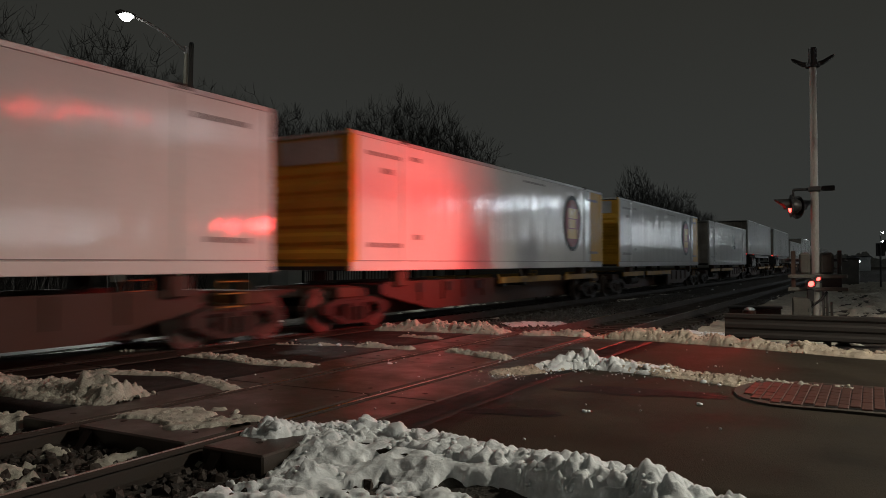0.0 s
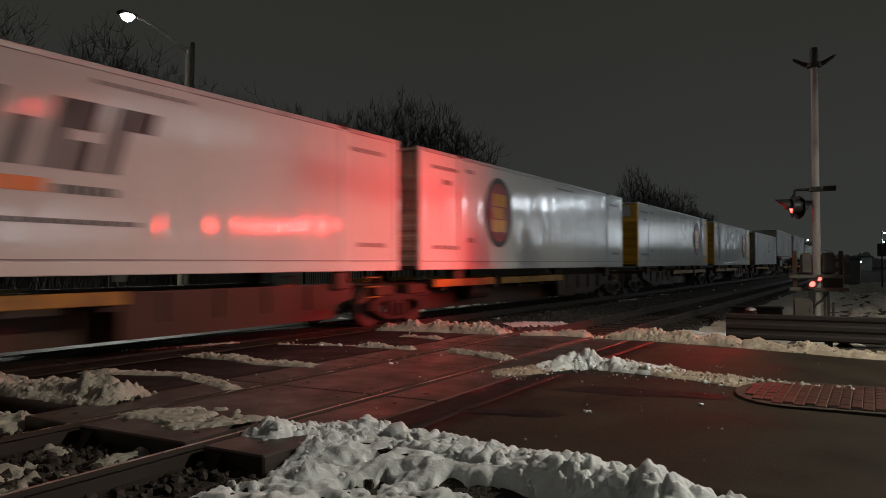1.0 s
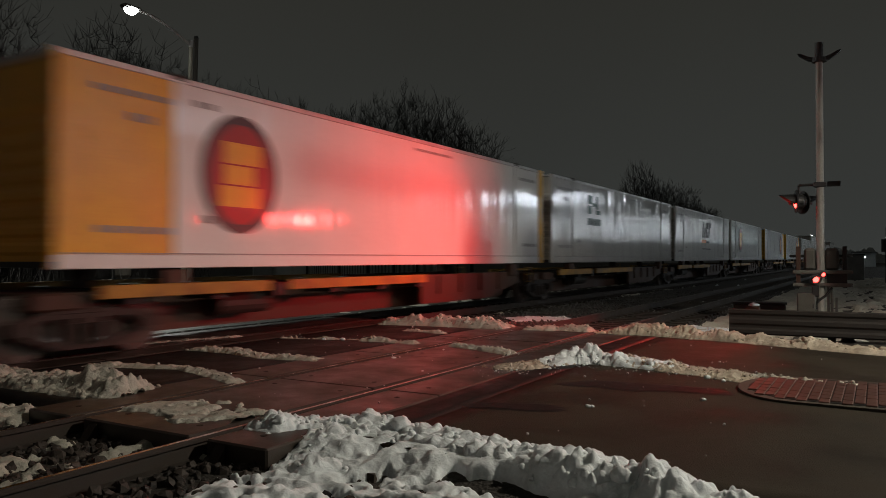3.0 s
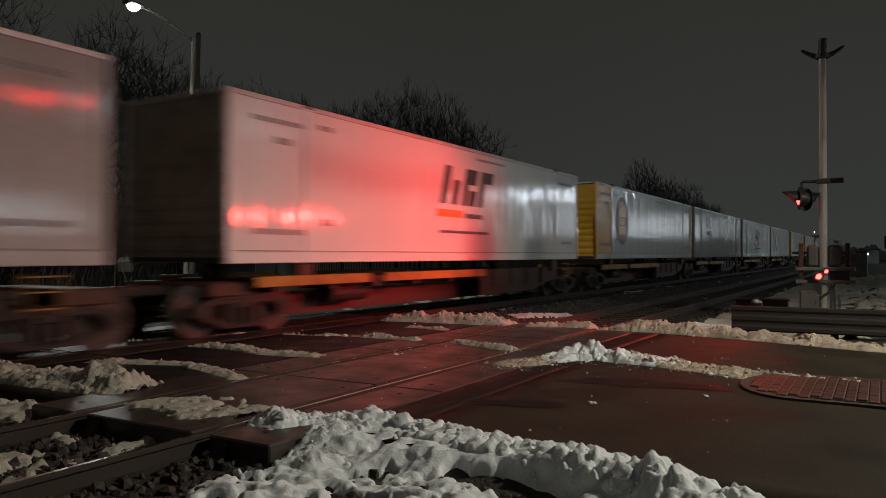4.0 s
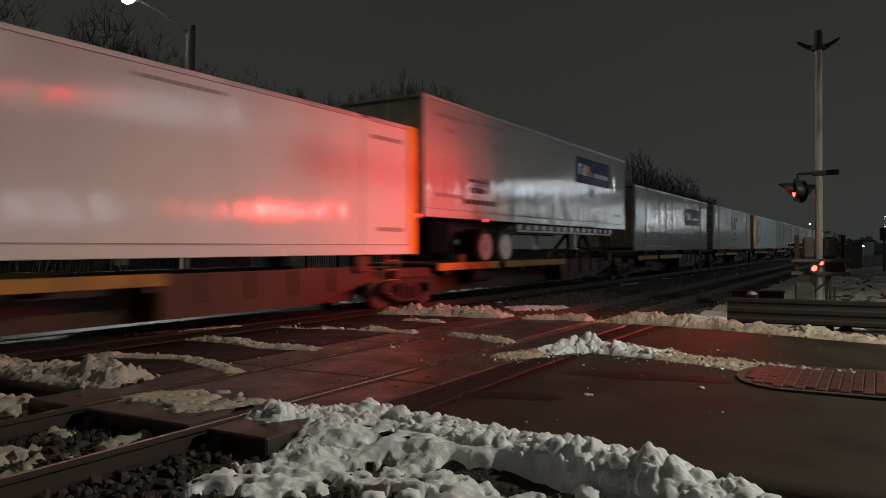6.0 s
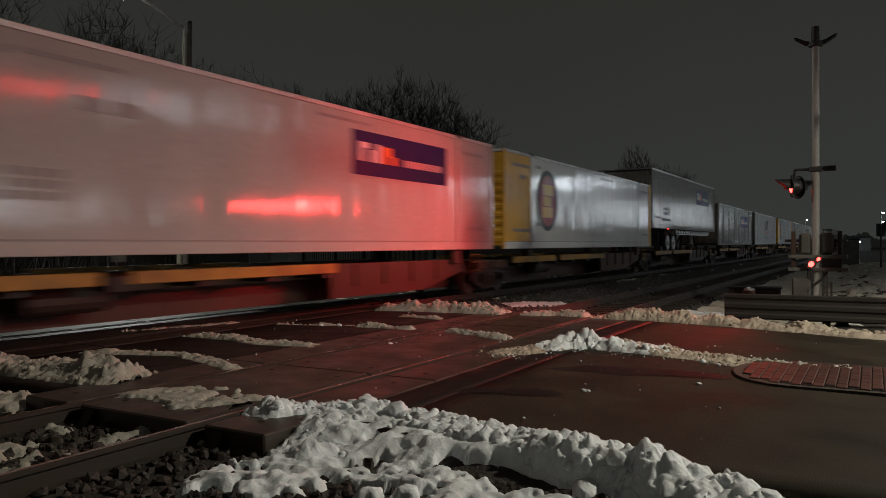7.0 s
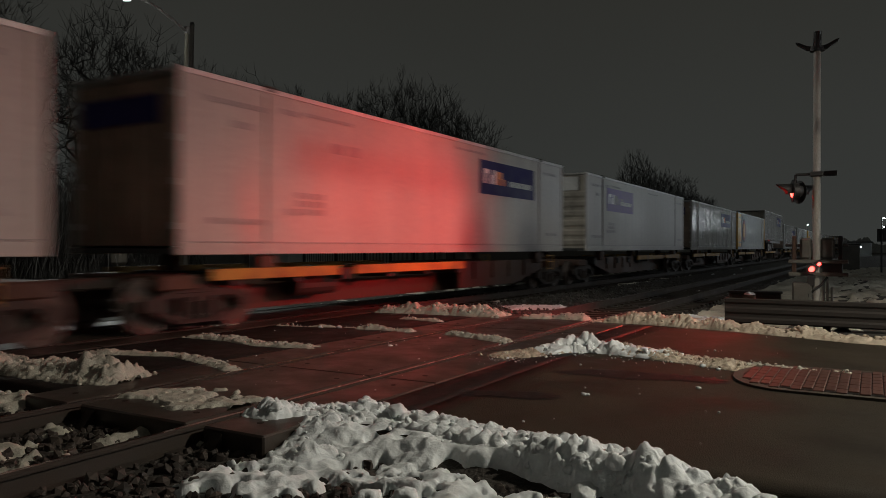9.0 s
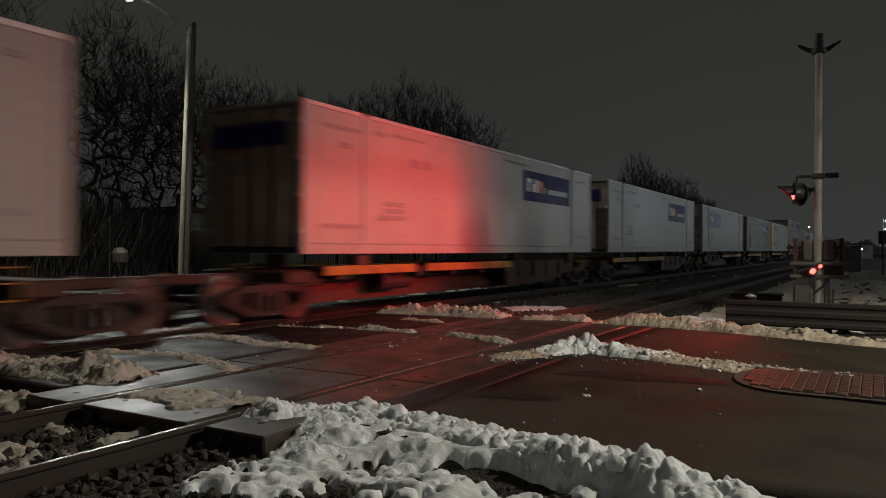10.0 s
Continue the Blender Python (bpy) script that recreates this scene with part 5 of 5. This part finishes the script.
for u0, u1, z0, z1 in ((3, 4.2, 7.5, 10), (10, 11, 6, 9.5), (18, 20, 7, 9.6), (27, 28, 5, 9), (36, 38.5, 5, 9), (45, 46, 4, 9), (52, 54.5, 5, 9), (62, 63.5, 5, 9), (72, 75, 5, 9)):
    wd = part("window", boxed(u0, u1, 8.001, 8.05, z0, z1, bevel=0.01), TRIM, station)
    part("pane", boxed(u0 + 0.06, u1 - 0.06, 8.052, 8.07, z0 + 0.06, z1 - 0.06), FAR_PANE_LIGHT, wd)

# ---- loose snow and gravel ----
def snow_sheet(name, x0, x1, y0, y1, d, cover, mat, label, thick=0.07, seed=0.0, base=ground_z, patchy=0.0, drawn=1.0):
    """Patchy snow that dips below the ground where it has melted."""
    def top(x, y):
        n = cover(x, y) + 0.7 * fbm(x * drawn, y, 1.9, seed, 3) + 0.5 * fbm(x * drawn, y, 6.0, seed + 9, 3) + patchy * fbm(x, y, 3.4, seed + 4, 2)
        lump_ = 0.018 + 0.03 * noise.noise(Vector((x * 5, y * 5, seed))) + 0.018 * noise.noise(Vector((x * 11, y * 11, seed))) + 0.01 * noise.noise(Vector((x * 23, y * 23, seed)))
        k = smooth01(-0.12, 0.22, n)
        return base(x, y) - 0.035 + (thick * 0.85 + lump_ * (thick / 0.07)) * k + 0.35 * thick * smooth01(0.1, 0.9, n)
    ob = grid_mesh(name, steps(x0, x1, d), steps(y0, y1, d), top, mat)
    return tagged(ob, label, "snow", kind="stuff")


snow_sheet("roadside_snow", 2.4, 4.95, -0.6, 4.15, 0.016, lambda x, y: 0.8 * smooth01(2.75, 4.2, x + 0.1 * y) - 0.48 - 0.9 * smooth01(3.6, 4.2, y) - 1.0 * math.exp(-((x - 4.37 + 0.25 * (2.55 - y)) / 0.11) ** 2) * smooth01(0.2, 0.8, 3.1 - y) - 1.8 * smooth01(4.2, 4.45, x) * (1 - smooth01(0.7, 1.3, y)),
           SNOW, "thawing white snow over dark gravel", 0.085, 2.2, patchy=0.5)
snow_sheet("shoulder_snow", -14, 4.4, -16, -0.62, 0.09, lambda x, y: 0.35 * smooth01(0, 4, x) - 0.2 - 1.6 * smooth01(3.7, 4.3, x), SNOW, "patchy snow on the ground beside the road", 0.085, 2.2)
snow_sheet("verge_snow", -14, 2.38, -0.6, 3.4, 0.09, lambda x, y: -0.15, SNOW, "patchy snow on the ground beside the track", 0.085, 2.2)
snow_sheet("track_snow", 2.2, 4.0, 4.4, 9.6, 0.025, lambda x, y: -0.12 - 0.55 * math.exp(-((y - 4.5) / 0.16) ** 2) - 0.55 * math.exp(-((y - 6.0) / 0.16) ** 2), DIRTY_SNOW, "patches of dirty snow between sleepers", 0.055, 5.1, lambda x, y: ground_z(x, y) + 0.03)
snow_sheet("trackside_snow", 13.8, 60, 6.75, 8.85, 0.12, lambda x, y: -0.75, SNOW, "thin snow patches between the tracks", 0.09, 7.7, drawn=0.3)
for y0, y1, sd in ((3.75, 4.3, 14.2), (4.75, 5.75, 15.7), (6.15, 6.7, 16.1), (8.9, 9.45, 17.3)):
    snow_sheet("track_strip_snow", 14.2, 62, y0, y1, 0.09, lambda x, y: -0.4, DIRTY_SNOW, "thin strips of old snow along the rails", 0.08, sd, drawn=0.12)
snow_sheet("snow_field", 14.6, 60, -14, 3.5, 0.11, lambda x, y: -0.22 + 0.75 * smooth01(1.2, 1.9, y) * smooth01(17.0, 18.5, x), DIRTY_SNOW, "patchy snow on rough ground beside the line", 0.1, 9.3, patchy=0.6)
snow_sheet("far_side_snow", 13.6, 60, 12.4, 20, 0.25, lambda x, y: -0.35, DIRTY_SNOW, "snow patches beyond the railway", 0.1, 3.9)
snow_sheet("track_bed_snow", 3.2, 14.5, 8.9, 9.55, 0.03, lambda x, y: 0.1 * smooth01(5.5, 4.0, x) - 0.45, DIRTY_SNOW, "slushy snow along the far track", 0.025, 6.2, lambda x, y: 0.0)

snow_sheet("panel_snow", 4.05, 5.35, 4.62, 5.86, 0.015, lambda x, y: 0.75 - 2.6 * abs(x - 4.62 + 0.1 * (y - 5.2)) - 0.5 * abs(y - 5.25), DIRTY_SNOW, "thin film of trampled snow on a crossing panel", 0.036, 1.9, lambda x, y: 0.018)

snow_bank([(18.6, 7.0), (18.2, 7.6), (17.6, 8.3)], 0.9, 0.03, 0.04, SNOW, 31.0, base=lambda x, y: ground_z(x, y) + 0.05, lumps=10, lump=(0.02, 0.05), label="flat patch of snow between the tracks", name="snow_patch")
snow_bank([(17.2, 3.9), (16.9, 3.3), (16.4, 2.7)], 1.0, 0.05, 0.04, SNOW, 32.0, base=lambda x, y: ground_z(x, y) + 0.06, lumps=10, lump=(0.02, 0.05), label="flat patch of snow beside the near rail", name="snow_patch")

# thin crusts of slush left on the road
SLUSH = "thin line of slush on wet asphalt"
for path, wd, ht, sd, lb in (([(6.0, 8.8), (6.45, 7.5), (6.2, 6.7), (5.95, 6.05)], 0.3, 0.05, 21.0, SLUSH), ([(7.9, 9.0), (7.95, 8.2), (7.75, 7.4), (7.85, 6.45)], 0.36, 0.06, 22.0, SLUSH),
                             ([(10.12, 7.5), (10.2, 7.0), (10.05, 6.35)], 0.26, 0.06, 23.0, SLUSH), ([(10.2, 5.8), (10.0, 5.2), (9.68, 4.5)], 0.3, 0.07, 24.0, "thin crust of slush on a crossing panel"),
                             ([(9.2, 1.3), (9.12, 0.9), (9.06, 0.5)], 0.14, 0.06, 25.0, "thin crust of snow along the kerb"), ([(9.06, 0.38), (9.05, 0.28), (9.04, 0.18)], 0.12, 0.07, 28.0, "thin crust of snow along the kerb"),
                             ([(9.75, 9.0), (9.9, 8.4), (10.2, 7.6)], 0.13, 0.035, 26.0, SLUSH), ([(7.6, 10.35), (8.3, 10.1), (9.0, 9.85), (9.6, 9.75)], 0.3, 0.03, 29.0, "flat slush on a far crossing panel"), ([(11.9, 7.8), (11.9, 7.3), (11.75, 6.8)], 0.25, 0.05, 27.0, SLUSH)):
    snow_bank(path, wd, ht, 0.016, DIRTY_SNOW, sd, lumps=14, lump=(0.008, 0.03), label=lb, name="slush_line", rough=1.0)

rnd = random.Random(9)
bm = bmesh.new()
for k in range(240):
    x, y = rnd.uniform(5.0, 13), rnd.uniform(0.6, 9)
    if rnd.random() < 0.55:
        s = rnd.random()
        p, n = along([(8.2, 4.1), (9.6, 3.2), (8.9, 0.9)], s)
        x, y = p.x - 0.35 + rnd.gauss(0, 0.18), p.y + rnd.gauss(0, 0.2)
    r = 0.006 + 0.018 * rnd.random() ** 4
    lumpy(bm, (x, y, r * 0.3), r, 0.7, k, 1)
for x, y, r in ((6.62, 2.32, 0.032), (6.63, 2.28, 0.024), (7.49, 1.47, 0.03), (8.49, 5.74, 0.038), (8.75, 1.5, 0.03), (8.9, 1.7, 0.04), (9.9, 8.1, 0.045), (10.0, 7.8, 0.05)):
    lumpy(bm, (x, y, 0.0), r, 0.6, x, 2)
tagged(part("snow_crumbs", bm, SNOW, smooth=True), "scattered crumbs of snow on the wet road", "snow crumbs", kind="stuff")

ICO = bmesh.new()
bmesh.ops.create_icosphere(ICO, subdivisions=1, radius=1.0)
ico_v = np.array([v.co[:] for v in ICO.verts])
ico_f = np.array([[v.index for v in f.verts] for f in ICO.faces])
ICO.free()


def gravel(name, x0, x1, y0, y1, count, r0, r1, label, seed, mat):
    rg = np.random.RandomState(seed)
    V, Fc = [], []
    for k in range(count):
        x, y = rg.uniform(x0, x1), rg.uniform(y0, y1)
        if any(abs(abs(y - c) - RAIL_HALF) < 0.09 for c in TRACKS):
            continue
        r = rg.uniform(r0, r1)
        s = rg.uniform(0.6, 1.15, 3) * r
        q = Euler(rg.uniform(0, 6, 3)).to_matrix()
        v = (ico_v * (1 + rg.uniform(-0.22, 0.22, (12, 1)))) * s
        v = v @ np.array(q).T + np.array((x, y, ground_z(x, y) + r * 0.25))
        Fc.append(ico_f + len(V) * 12)
        V.append(v)
    me = bpy.data.meshes.new(name)
    me.from_pydata(np.concatenate(V).tolist(), [], np.concatenate(Fc).tolist())
    me.materials.append(mat)
    return tagged(new(name, me), label, "gravel", kind="stuff")


gravel("ballast", 2.3, 4.25, 0.4, 9.5, 3600, 0.01, 0.055, "loose brown and grey ballast stones", 3, BALLAST)
gravel("track_ballast", 13.9, 40, 3.2, 12.8, 14000, 0.02, 0.05, "dark ballast stones along the tracks", 4, DARK_BALLAST)


def motions():
    times = [-1.0, 0.0, 2.0, 4.0, 6.0, 8.0, 10.0, 11.0]
    for ob, x, z in TRAIN:
        walk(ob, [(t, pose(x + SPEED * t, TRACKS[1], z)) for t in times])


motions()
